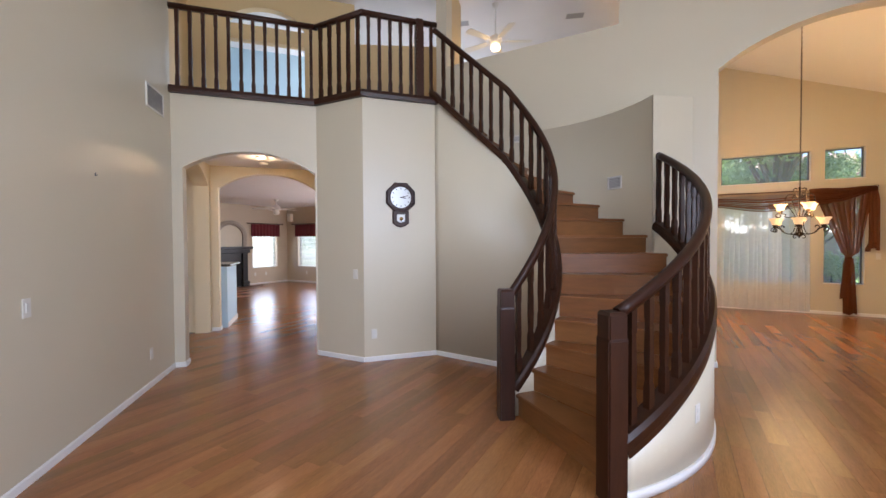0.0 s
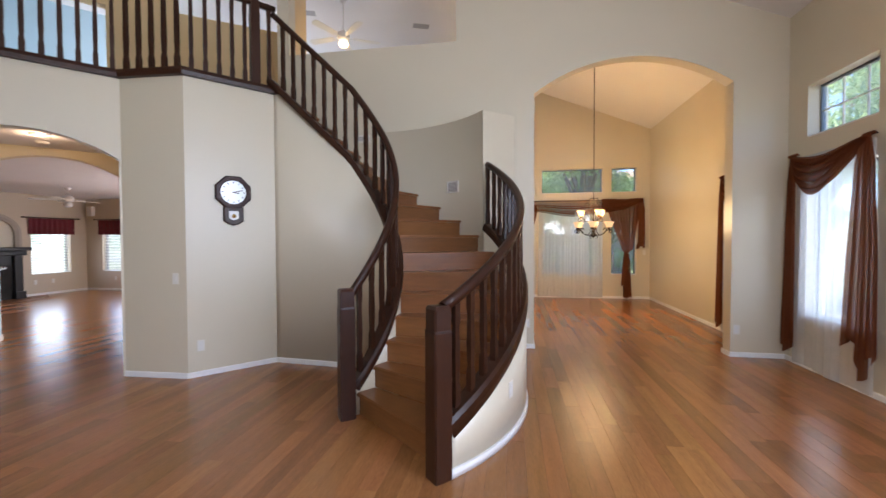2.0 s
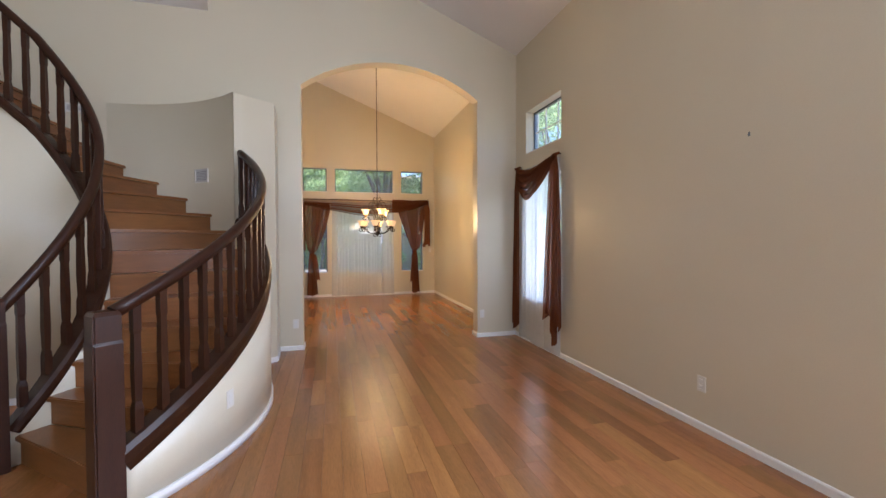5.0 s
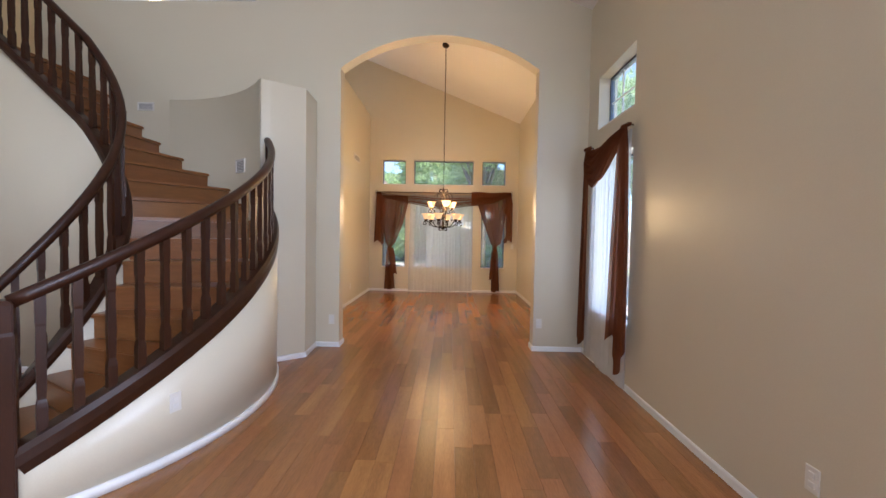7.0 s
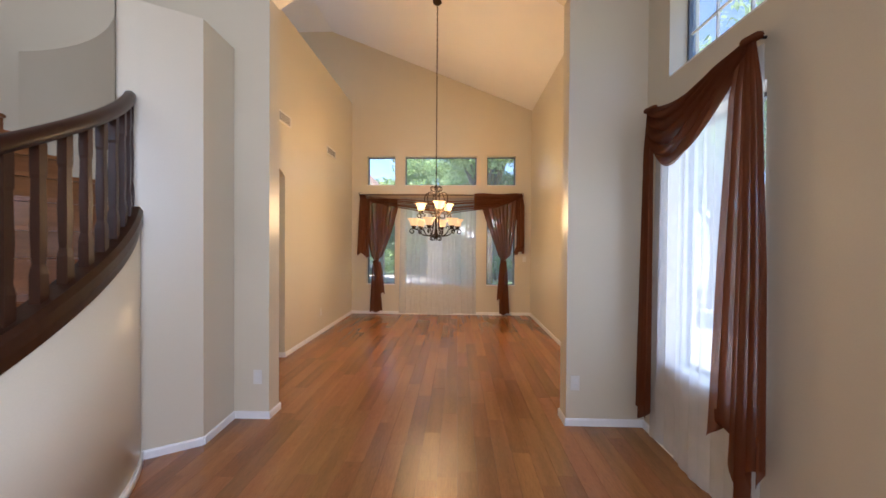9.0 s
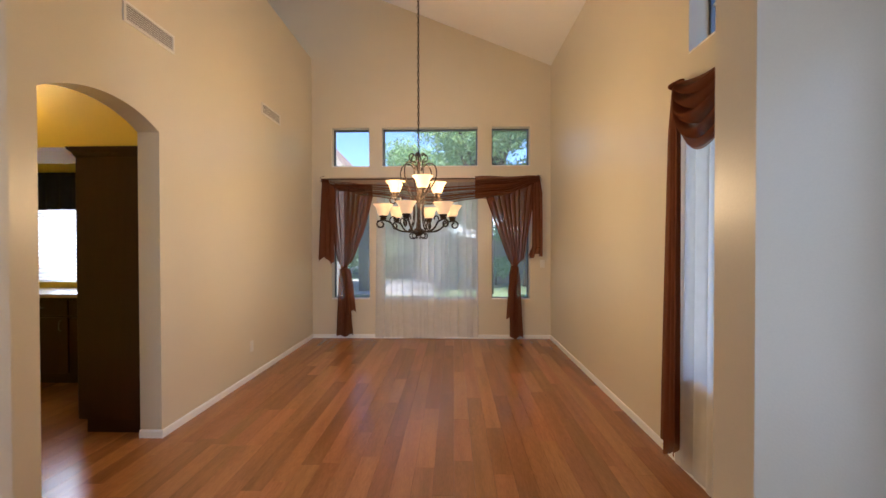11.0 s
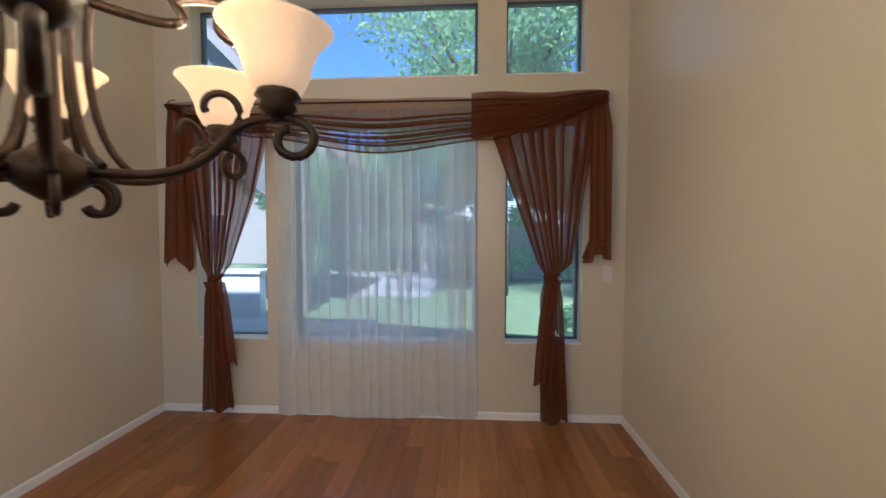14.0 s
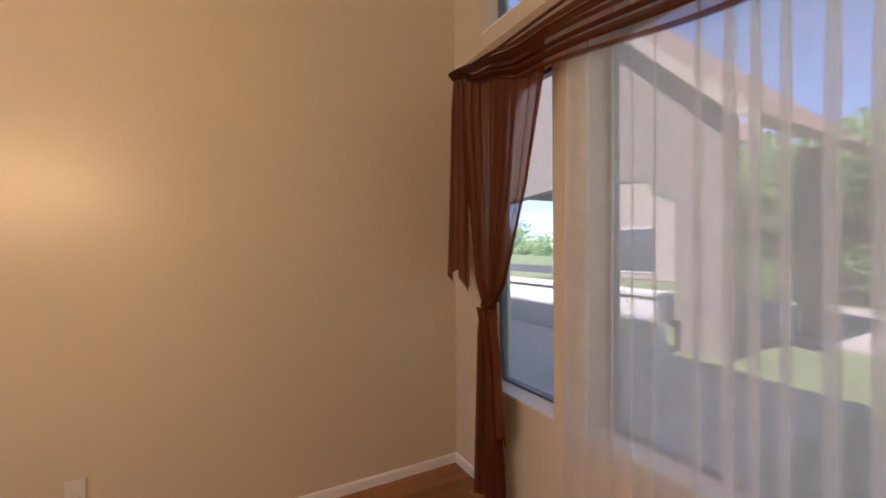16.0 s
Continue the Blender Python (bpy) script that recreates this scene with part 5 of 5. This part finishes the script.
bm.faces.new(rows[-1])
bmesh.ops.recalc_face_normals(bm, faces=bm.faces)
part("niche_arch", bm, M["stucco"], fire, "rounded tan plaster arch of the niche")
bm = bmesh.new()
panel = [(y * 0.74 - 0.117, 1.62 + (z - 1.62) * (0.72 if z > 1.62 else 1.0)) for y, z in sides]
back, front = [[bm.verts.new((d, y, z)) for y, z in panel] for d in (0.002, 0.012)]
bm.faces.new(front)
for k in range(len(panel)):
    j = (k + 1) % len(panel)
    bm.faces.new((back[k], back[j], front[j], front[k]))
bmesh.ops.recalc_face_normals(bm, faces=bm.faces)
part("niche_panel", bm, M["wall"], fire, "pale plaster back of the niche")
fire.matrix_world = pose(FAM_W, 8.36, 0, 0, 0, 0)


def valance(place, turn, w, h, material, label, rod_on=True):
    top = tagged(empty("valance"), label, "valance")

    def sheet(u, v):
        return (-w / 2 + w * u, -0.05 - 0.014 * math.sin(2 * math.pi * 9 * u) * (0.5 + v), h / 2 - h * v)
    part("cloth", cloth_mesh(sheet, 90, 6), material, top)
    if rod_on:
        part("rod", tube(bmesh.new(), [(-w / 2 - 0.12, -0.05, h / 2 + 0.02), (0, -0.05, h / 2 + 0.02), (w / 2 + 0.12, -0.05, h / 2 + 0.02)], 0.012), M["iron"], top)
        for x in (-w / 2 - 0.12, w / 2 + 0.12):
            part("finial", lathe(bmesh.new(), [(0.008, -0.02), (0.024, -0.008), (0.024, 0.008), (0.008, 0.02)], 10, (x, -0.05, h / 2 + 0.02)), M["iron"], top)
            part("bracket", boxed(x - 0.008 + (0.05 if x < 0 else -0.05), x + 0.008 + (0.05 if x < 0 else -0.05), -0.05, 0.0, h / 2 + 0.012, h / 2 + 0.028), M["iron"], top)
    top.matrix_world = pose(*place, 0, 0, turn)
    return top


valance((FAM_W + 0.001, 9.18, 1.83), 90, 1.12, 0.42, M["red"], "dark red gathered valance over a family room window")
valance((FAM_W + 1.075, FAM_N - 0.001, 1.83), 0, 1.2, 0.42, M["red"], "dark red gathered valance over a family room window")
speaker = tagged(part("wall_speaker", boxed(-0.09, 0.09, -0.12, 0, -0.14, 0.14, bevel=0.02), M["plastic"]), "small white wall speaker in the corner", "speaker")
speaker.matrix_world = pose(FAM_W + 0.25, FAM_N - 0.0, 2.3, 0, 0, 0)
for place, turn in (((FAM_W + 0.001, 8.78, 0.35), 90), ((FAM_W + 0.001, 9.2, 0.35), 90), ((FAM_W + 1.0, FAM_N - 0.001, 0.35), 0)):
    outlet(place, turn)

# ---- kitchen ----
tall = tagged(empty("pantry_cabinet"), "tall espresso wood pantry cabinet beside the arch", "cabinet")
part("body", boxed(-0.93, -0.43, 7.375, 7.955, 0.1, 2.08, bevel=0.003), M["cabinet"], tall)
part("toe_kick", boxed(-0.87, -0.43, 7.385, 7.945, 0.0, 0.1), M["cabinet"], tall)
bm = bmesh.new()
rows = []
for d, z in ((0.0, 2.06), (0.012, 2.075), (0.02, 2.095), (0.045, 2.115), (0.05, 2.135)):
    rows.append([(-0.93 - d, 7.375 - d * 0.6, z), (-0.43, 7.375 - d * 0.6, z), (-0.43, 7.955, z), (-0.93 - d, 7.955, z)])
part("crown_moulding", loops(bm, rows), M["cabinet"], tall)
part("door", boxed(-0.952, -0.932, 7.395, 7.935, 0.13, 1.02, bevel=0.004), M["cabinet"], tall)
part("door", boxed(-0.952, -0.932, 7.395, 7.935, 1.05, 2.05, bevel=0.004), M["cabinet"], tall)
for k in range(3):
    base = tagged(empty("base_cabinet"), "dark espresso base cabinet under the kitchen window", "cabinet", "kitchen base cabinets")
    x0 = -3.2 + k * 0.62
    part("body", boxed(x0, x0 + 0.615, 8.38, 8.94, 0.1, 0.88), M["cabinet"], base)
    part("toe_kick", boxed(x0, x0 + 0.615, 8.44, 8.94, 0.0, 0.1), M["cabinet"], base)
    door = part("door", boxed(x0 + 0.01, x0 + 0.605, 8.36, 8.38, 0.12, 0.68, bevel=0.004), M["cabinet"], base)
    part("handle", tube(bmesh.new(), [(x0 + 0.54, 8.36, 0.55), (x0 + 0.54, 8.335, 0.56), (x0 + 0.54, 8.335, 0.64), (x0 + 0.54, 8.36, 0.65)], 0.005, 6), M["metal"], door)
    drawer = part("drawer", boxed(x0 + 0.01, x0 + 0.605, 8.36, 8.38, 0.70, 0.86, bevel=0.004), M["cabinet"], base)
    part("handle", tube(bmesh.new(), [(x0 + 0.25, 8.36, 0.78), (x0 + 0.26, 8.335, 0.78), (x0 + 0.35, 8.335, 0.78), (x0 + 0.36, 8.36, 0.78)], 0.005, 6), M["metal"], drawer)
tagged(part("kitchen_worktop", boxed(-3.84, -1.32, 8.34, 8.945, 0.881, 0.92, bevel=0.008), M["pale_stone"]), "pale stone worktop below the kitchen window", "worktop")
valance((-2.5, KITCHEN_Y - 0.001, 2.02), 0, 1.4, 0.42, M["navy"], "dark navy valance over the kitchen window", False)
for x, y in ((-1.6, 7.2), (-2.6, 6.8)):
    can = tagged(empty("recessed_light", (x, y, HALL_CEIL)), "lit recessed kitchen ceiling light", "ceiling light")
    part("trim_ring", lathe(bmesh.new(), [(0.06, -0.012), (0.09, -0.008), (0.095, 0.0)], 20), M["plastic"], can)
    part("lamp", lathe(bmesh.new(), [(0.001, -0.014), (0.058, -0.012), (0.06, -0.004)], 20), M["globe"], can, "glowing lamp face")

# ---- outdoors ----
structure("ground", boxed(-400, 400, -400, 600, -0.6, -0.25), M["grass"], "mown green lawn", "ground")
structure("driveway", boxed(-14, 1.2, 17.5, 23.0, -0.249, -0.20), M["concrete"], "pale concrete driveway", "driveway")
structure("patio", boxed(-9, 0.55, 10.7, 14.6, -0.249, -0.17), M["concrete"], "grey concrete patio in the shade of the house", "patio")
# pale strip added outside to throw light up at the side windows
structure("side_bounce_ground", boxed(3.56, 9.5, -4, 15, -0.249, -0.22), M["gravel"], "pale gravel added to bounce light into the side windows", "ground")
structure("road", boxed(-60, 60, 27, 34, -0.249, -0.22), M["asphalt"], "grey asphalt street", "road")
garden = tagged(empty("garden_wall"), "low white stucco garden wall by the patio", "wall")
part("wall", boxed(-9, -1.7, 14.7, 14.95, -0.25, 0.62, bevel=0.02), M["white_stucco"], garden)
part("coping", boxed(-9.03, -1.67, 14.66, 14.99, 0.62, 0.7, bevel=0.015), M["white_stucco"], garden)
porch = tagged(empty("porch"), "tan stucco porch, darkened for shade, with a steep tiled gable", "porch")
bm = bmesh.new()
fronts = []
for y in (15.3, 15.6):
    fronts.append([bm.verts.new((x, y, z)) for x, z in ((-7.4, -0.25), (-6.7, -0.25), (-6.7, 2.1), (-6.2, 2.45), (-4.2, 2.6), (-2.3, 2.45), (-1.8, 2.1), (-1.8, -0.25), (-1.05, -0.25), (-1.05, 3.2), (-4.2, 6.5), (-7.4, 3.2))])
bm.faces.new(fronts[0])
bm.faces.new(fronts[1][::-1])
for i in range(12):
    j = (i + 1) % 12
    bm.faces.new((fronts[0][i], fronts[1][i], fronts[1][j], fronts[0][j]))
bmesh.ops.recalc_face_normals(bm, faces=bm.faces)
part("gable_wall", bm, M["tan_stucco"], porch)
for side in (-1, 1):
    bm = bmesh.new()
    ends = []
    for y in (15.05, 18.9):
        ends.append([bm.verts.new((-4.2 + side * d, y, z)) for d, z in ((0.0, 6.6), (3.65, 2.85), (3.65, 3.03), (0.0, 6.82))])
    bm.faces.new(ends[0])
    bm.faces.new(ends[1][::-1])
    for i in range(4):
        j = (i + 1) % 4
        bm.faces.new((ends[0][i], ends[1][i], ends[1][j], ends[0][j]))
    bmesh.ops.recalc_face_normals(bm, faces=bm.faces)
    slope = part("roof_slope", bm, M["roof"], porch, "brown tiled roof slope")
    bm = bmesh.new()
    ends = []
    for y in (15.0, 15.045):
        ends.append([bm.verts.new((-4.2 + side * d, y, z)) for d, z in ((0.0, 6.55), (3.68, 2.78), (3.68, 3.02), (0.0, 6.8))])
    bm.faces.new(ends[0])
    bm.faces.new(ends[1][::-1])
    for i in range(4):
        j = (i + 1) % 4
        bm.faces.new((ends[0][i], ends[1][i], ends[1][j], ends[0][j]))
    bmesh.ops.recalc_face_normals(bm, faces=bm.faces)
    part("fascia", bm, M["stucco"], porch, "tan painted fascia board")
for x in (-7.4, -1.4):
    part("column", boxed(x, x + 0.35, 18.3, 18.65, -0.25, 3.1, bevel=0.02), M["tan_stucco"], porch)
hedge_wall = tagged(part("boundary_wall", boxed(0.5, 22, 21.5, 21.75, -0.25, 1.7, bevel=0.01), M["stucco"]), "plain stucco boundary wall beyond the lawn", "wall")


def house(x0, x1, y0, y1, eave, ridge, wall_mat, label, windows, along_y=True):
    top = tagged(empty("house"), label, "house")
    body = part("wall", boxed(x0, x1, y0, y1, -0.25, eave), wall_mat, top)
    o = 0.5
    bm = bmesh.new()
    if along_y:
        m = (x0 + x1) / 2
        prof = [(x0 - o, eave - 0.1), (m, ridge), (x1 + o, eave - 0.1), (x1 + o, eave + 0.12), (m, ridge + 0.25), (x0 - o, eave + 0.12)]
        a = [bm.verts.new((x, y0 - o, z)) for x, z in prof]
        b = [bm.verts.new((x, y1 + o, z)) for x, z in prof]
    else:
        m = (y0 + y1) / 2
        prof = [(y0 - o, eave - 0.1), (m, ridge), (y1 + o, eave - 0.1), (y1 + o, eave + 0.12), (m, ridge + 0.25), (y0 - o, eave + 0.12)]
        a = [bm.verts.new((x0 - o, y, z)) for y, z in prof]
        b = [bm.verts.new((x1 + o, y, z)) for y, z in prof]
    for k in range(6):
        j = (k + 1) % 6
        bm.faces.new((a[k], a[j], b[j], b[k]))
    bm.faces.new(a)
    bm.faces.new(b)
    bmesh.ops.recalc_face_normals(bm, faces=bm.faces)
    part("roof", bm, M["roof"], top, "brown tiled roof")
    if along_y:
        bm = bmesh.new()
        tri = [(x0, eave - 0.01), (x1, eave - 0.01), ((x0 + x1) / 2, ridge - 0.02)]
        lo = [bm.verts.new((x, y0, z)) for x, z in tri]
        hi = [bm.verts.new((x, y0 + 0.2, z)) for x, z in tri]
        bm.faces.new(lo)
        bm.faces.new(hi[::-1])
        for k in range(3):
            j = (k + 1) % 3
            bm.faces.new((lo[k], hi[k], hi[j], lo[j]))
        part("gable", bm, wall_mat, top)
    for wx, wz, ww, wh in windows:
        w = part("window", boxed(wx - ww / 2, wx + ww / 2, y0 - 0.05, y0 + 0.02, wz - wh / 2, wz + wh / 2), M["white_stucco"], top)
        part("pane", boxed(wx - ww / 2 + 0.07, wx + ww / 2 - 0.07, y0 - 0.06, y0 - 0.052, wz - wh / 2 + 0.07, wz + wh / 2 - 0.07), M["dark_glass"], w)
    return top


house(-15, -7.2, 27, 36, 5.6, 8.9, M["stucco"], "two-storey tan stucco house with a tiled gable roof", [(-9.2, 4.2, 1.2, 1.3), (-12.6, 4.2, 1.2, 1.3), (-11, 1.2, 2.4, 2.2)])
house(0.5, 12, 40, 50, 6.0, 8.2, M["white_stucco"], "white two-storey house across the street", [(2.4, 4.4, 1.4, 1.4), (5.2, 4.4, 1.4, 1.4), (8.5, 4.4, 1.4, 1.4), (2.6, 1.3, 1.6, 1.6), (6.5, 1.2, 3.0, 2.2)], False)
house(-30, -16, 42, 52, 5.6, 7.8, M["stucco"], "tan stucco house across the street", [(-20, 4.2, 1.4, 1.4), (-26, 4.2, 1.4, 1.4)], False)


def leaf_cloud(rng, centres, count, size):
    """Many small leaves about limb ends: points and quads."""
    vs, fs = [], []
    for c, r in centres:
        for _ in range(count):
            d = rng.normal(size=3)
            d /= np.linalg.norm(d)
            p = np.array(c) + d * r * rng.uniform(0.35, 1.05) * np.array((1, 1, 0.8))
            a = rng.normal(size=3)
            a /= np.linalg.norm(a)
            b = np.cross(a, rng.normal(size=3))
            b /= np.linalg.norm(b) + 1e-9
            s = size * rng.uniform(0.6, 1.3)
            k = len(vs)
            vs += [tuple(p - a * s), tuple(p + b * s * 0.42), tuple(p + a * s), tuple(p - b * s * 0.42)]
            fs.append((k, k + 1, k + 2, k + 3))
    return vs, fs


def tree(seed, x, y, height, spread, label, leaves=260, size=0.11):
    rng = np.random.default_rng(seed)
    top = tagged(empty("tree", (x, y, -0.25)), label, "tree")
    bm = bmesh.new()
    fork = height * 0.34
    tube(bm, [(0, 0, -0.05), (0.05, 0.02, fork * 0.5), (0.02, 0.06, fork), (0.05, 0.05, height * 0.62)], [height * 0.028, height * 0.022, height * 0.018, height * 0.007], 9)
    part("trunk", bm, M["bark"], top)
    ends = []
    for k in range(11):
        a = 2 * math.pi * k / 11 + rng.uniform(-0.3, 0.3)
        r, z = spread * rng.uniform(0.35, 1.0), height * rng.uniform(0.5, 0.98)
        tip = (r * math.cos(a), r * math.sin(a), z)
        mid = (tip[0] * 0.45, tip[1] * 0.45, fork + (z - fork) * 0.6)
        part("limb", tube(bmesh.new(), [(0.02, 0.05, fork * rng.uniform(0.85, 1.1)), mid, tip], [height * 0.011, height * 0.007, height * 0.002], 6), M["bark"], top)
        ends += [(tip, spread * rng.uniform(0.28, 0.42)), (mid, spread * rng.uniform(0.22, 0.36))]
    ends += [((rng.normal() * spread * 0.25, rng.normal() * spread * 0.25, height * 0.9), spread * 0.4) for _ in range(3)]
    vs, fs = leaf_cloud(rng, ends, leaves, size)
    me = bpy.data.meshes.new("crown")
    me.from_pydata(vs, [], fs)
    me.materials.append(M["leaf"])
    ob = new("crown", me)
    ob.parent = top
    return top


tree(3, 3.0, 18.0, 8.6, 3.4, "broad green leafy shade tree on the lawn", 900, 0.085)
tree(4, 7.0, 16.0, 7.4, 2.8, "green leafy tree beside the lawn", 700, 0.085)
tree(5, -1.2, 25.5, 5.2, 2.3, "green leafy street tree", 900, 0.12)
tree(6, 8.2, 8.6, 6.2, 2.4, "green leafy tree beside the house", 600, 0.08)
tree(7, 8.6, 13.2, 6.8, 2.6, "green leafy tree beside the house", 300)
tree(8, -13.5, 18.5, 6.0, 2.4, "green leafy tree behind the garden wall", 280)
tree(10, 0.6, 24.0, 6.2, 2.6, "green leafy street tree", 900, 0.12)
tree(11, -4.2, 25.5, 4.6, 2.2, "green leafy street tree", 800, 0.12)
tree(12, 4.7, 20.3, 4.6, 2.0, "small green leafy tree by the boundary wall", 500, 0.09)
tree(14, 0.2, 23.7, 4.6, 2.3, "small green leafy tree beyond the driveway", 500, 0.1)
tree(15, -2.5, 24.0, 4.7, 2.3, "small green leafy tree beyond the driveway", 500, 0.1)
tree(16, -5.4, 24.4, 4.6, 2.2, "small green leafy tree beyond the driveway", 400, 0.1)


def shrub(seed, x, y, r, label, flowers=False):
    rng = np.random.default_rng(seed)
    top = tagged(empty("shrub", (x, y, -0.25)), label, "shrub")
    centres = [((rng.normal() * r * 0.35, rng.normal() * r * 0.35, r * rng.uniform(0.3, 1.0)), r * rng.uniform(0.35, 0.55)) for _ in range(7)]
    part("stem", tube(bmesh.new(), [(0, 0, -0.02), (0.02, 0.0, r * 0.4), (0.03, 0.02, r * 0.8)], [0.03, 0.02, 0.006], 6), M["bark"], top)
    vs, fs = leaf_cloud(rng, centres, int(260 * max(1.0, r)), 0.07 * max(1.0, 0.8 * r))
    me = bpy.data.meshes.new("foliage")
    me.from_pydata(vs, [], fs)
    me.materials.append(M["leaf"])
    new("foliage", me).parent = top
    if flowers:
        vs, fs = leaf_cloud(rng, centres, 10, 0.05)
        me = bpy.data.meshes.new("blossom")
        me.from_pydata(vs, [], fs)
        me.materials.append(M["red_flower"])
        new("blossom", me).parent = top
    return top


for k, (x, y, r, fl) in enumerate(((3.9, 12.6, 0.7, True), (4.6, 13.4, 0.8, True), (5.4, 14.3, 0.8, False), (2.2, 20.9, 0.8, False), (3.6, 20.8, 1.0, False), (5.2, 20.9, 0.9, False), (6.9, 20.8, 1.0, False), (8.8, 20.9, 0.9, False), (6.2, 5.2, 0.9, False), (6.4, 7.0, 1.0, False), (-4.6, 24.6, 1.7, False), (-2.2, 24.8, 1.9, False), (-0.2, 24.6, 1.8, False), (1.6, 24.4, 1.9, False))):
    shrub(20 + k, x, y, r, "green shrub with small red flowers" if fl else "rounded green garden shrub", fl)

# far woods that close the horizon
rng = np.random.default_rng(61)
centres = []
for k in range(90):
    centres.append(((-95 + 2.1 * k + rng.normal(), 66 + rng.normal() * 2, rng.uniform(0.5, 5.5)), rng.uniform(1.8, 3.2)))
for k in range(60):
    centres.append(((48 + rng.normal() * 2, -40 + 1.9 * k + rng.normal(), rng.uniform(0.5, 5.5)), rng.uniform(1.8, 3.2)))
for k in range(60):
    centres.append(((-75 + rng.normal() * 2, -20 + 1.6 * k + rng.normal(), rng.uniform(0.5, 5.5)), rng.uniform(1.8, 3.2)))
vs, fs = leaf_cloud(rng, centres, 170, 0.42)
me = bpy.data.meshes.new("far_woods")
me.from_pydata(vs, [], fs)
me.materials.append(M["leaf"])
tagged(new("far_woods", me), "distant belt of green trees beyond the houses", "trees", kind="stuff")


# ---- floor boards ----
floor = structure("floor", boxed(-12.4, RIGHT + 0.1, -3.2, FAR_Y + 0.1, -0.15, -0.007), M["gap"], "warm reddish brown hardwood floor of long boards", "floor")
BOARD_W = 0.122
LENGTHS = (0.62, 0.92, 1.22, 1.52)


def board_points(w, l, top=0.0, e=0.0008):
    lo = [(0.0006, 0.0006, -0.0065), (w - 0.0006, 0.0006, -0.0065), (w - 0.0006, l - 0.0006, -0.0065), (0.0006, l - 0.0006, -0.0065)]
    mid = [(0.0006, 0.0006, top - e), (w - 0.0006, 0.0006, top - e), (w - 0.0006, l - 0.0006, top - e), (0.0006, l - 0.0006, top - e)]
    hi = [(e, e, top), (w - e, e, top), (w - e, l - e, top), (e, l - e, top)]
    return lo + mid + hi


BOARD_FACES = [(8, 9, 10, 11)] + [(a, (a + 1) % 4, (a + 1) % 4 + 4, a + 4) for a in range(4)] + [(a + 4, (a + 1) % 4 + 4, (a + 1) % 4 + 8, a + 8) for a in range(4)]
BOARDS = {}
for l in LENGTHS:
    me = bpy.data.meshes.new("board")
    me.from_pydata(board_points(BOARD_W, l), [], BOARD_FACES)
    me.materials.append(M["floor"])
    BOARDS[l] = me
rng = random.Random(7)
rest_v, rest_f = [], []
x = RIGHT + 0.02
while x > -12.3:
    x -= BOARD_W
    y = -3.1 - rng.uniform(0, 1.2)
    while y < FAR_Y:
        l = rng.choice(LENGTHS)
        whole = y + l < FAR_Y + 0.1
        l_cut = l if whole else FAR_Y + 0.1 - y
        outside = x < LEFT_END[0] - 0.3 and y + l < LEFT_END[1] - 0.4 + (LEFT_END[0] - x) * (OCT[0][1] - LEFT_END[1]) / (LEFT_END[0] - OCT[0][0])
        if x > DIN_LEFT - 0.1 and y > 1.9 and whole:
            ob = new("board", BOARDS[l])
            ob.location = (x, y, 0)
            ob.parent = floor
        elif not outside and l_cut > 0.05:
            k = len(rest_v)
            rest_v += [(px + x, py + y, pz) for px, py, pz in board_points(BOARD_W, l_cut)]
            rest_f += [tuple(i + k for i in f) for f in BOARD_FACES]
        y += l
me = bpy.data.meshes.new("boards")
me.from_pydata(rest_v, [], rest_f)
me.materials.append(M["floor_rest"])
rest = new("boards", me)
rest.parent = floor
tagged(rest, kind="stuff")
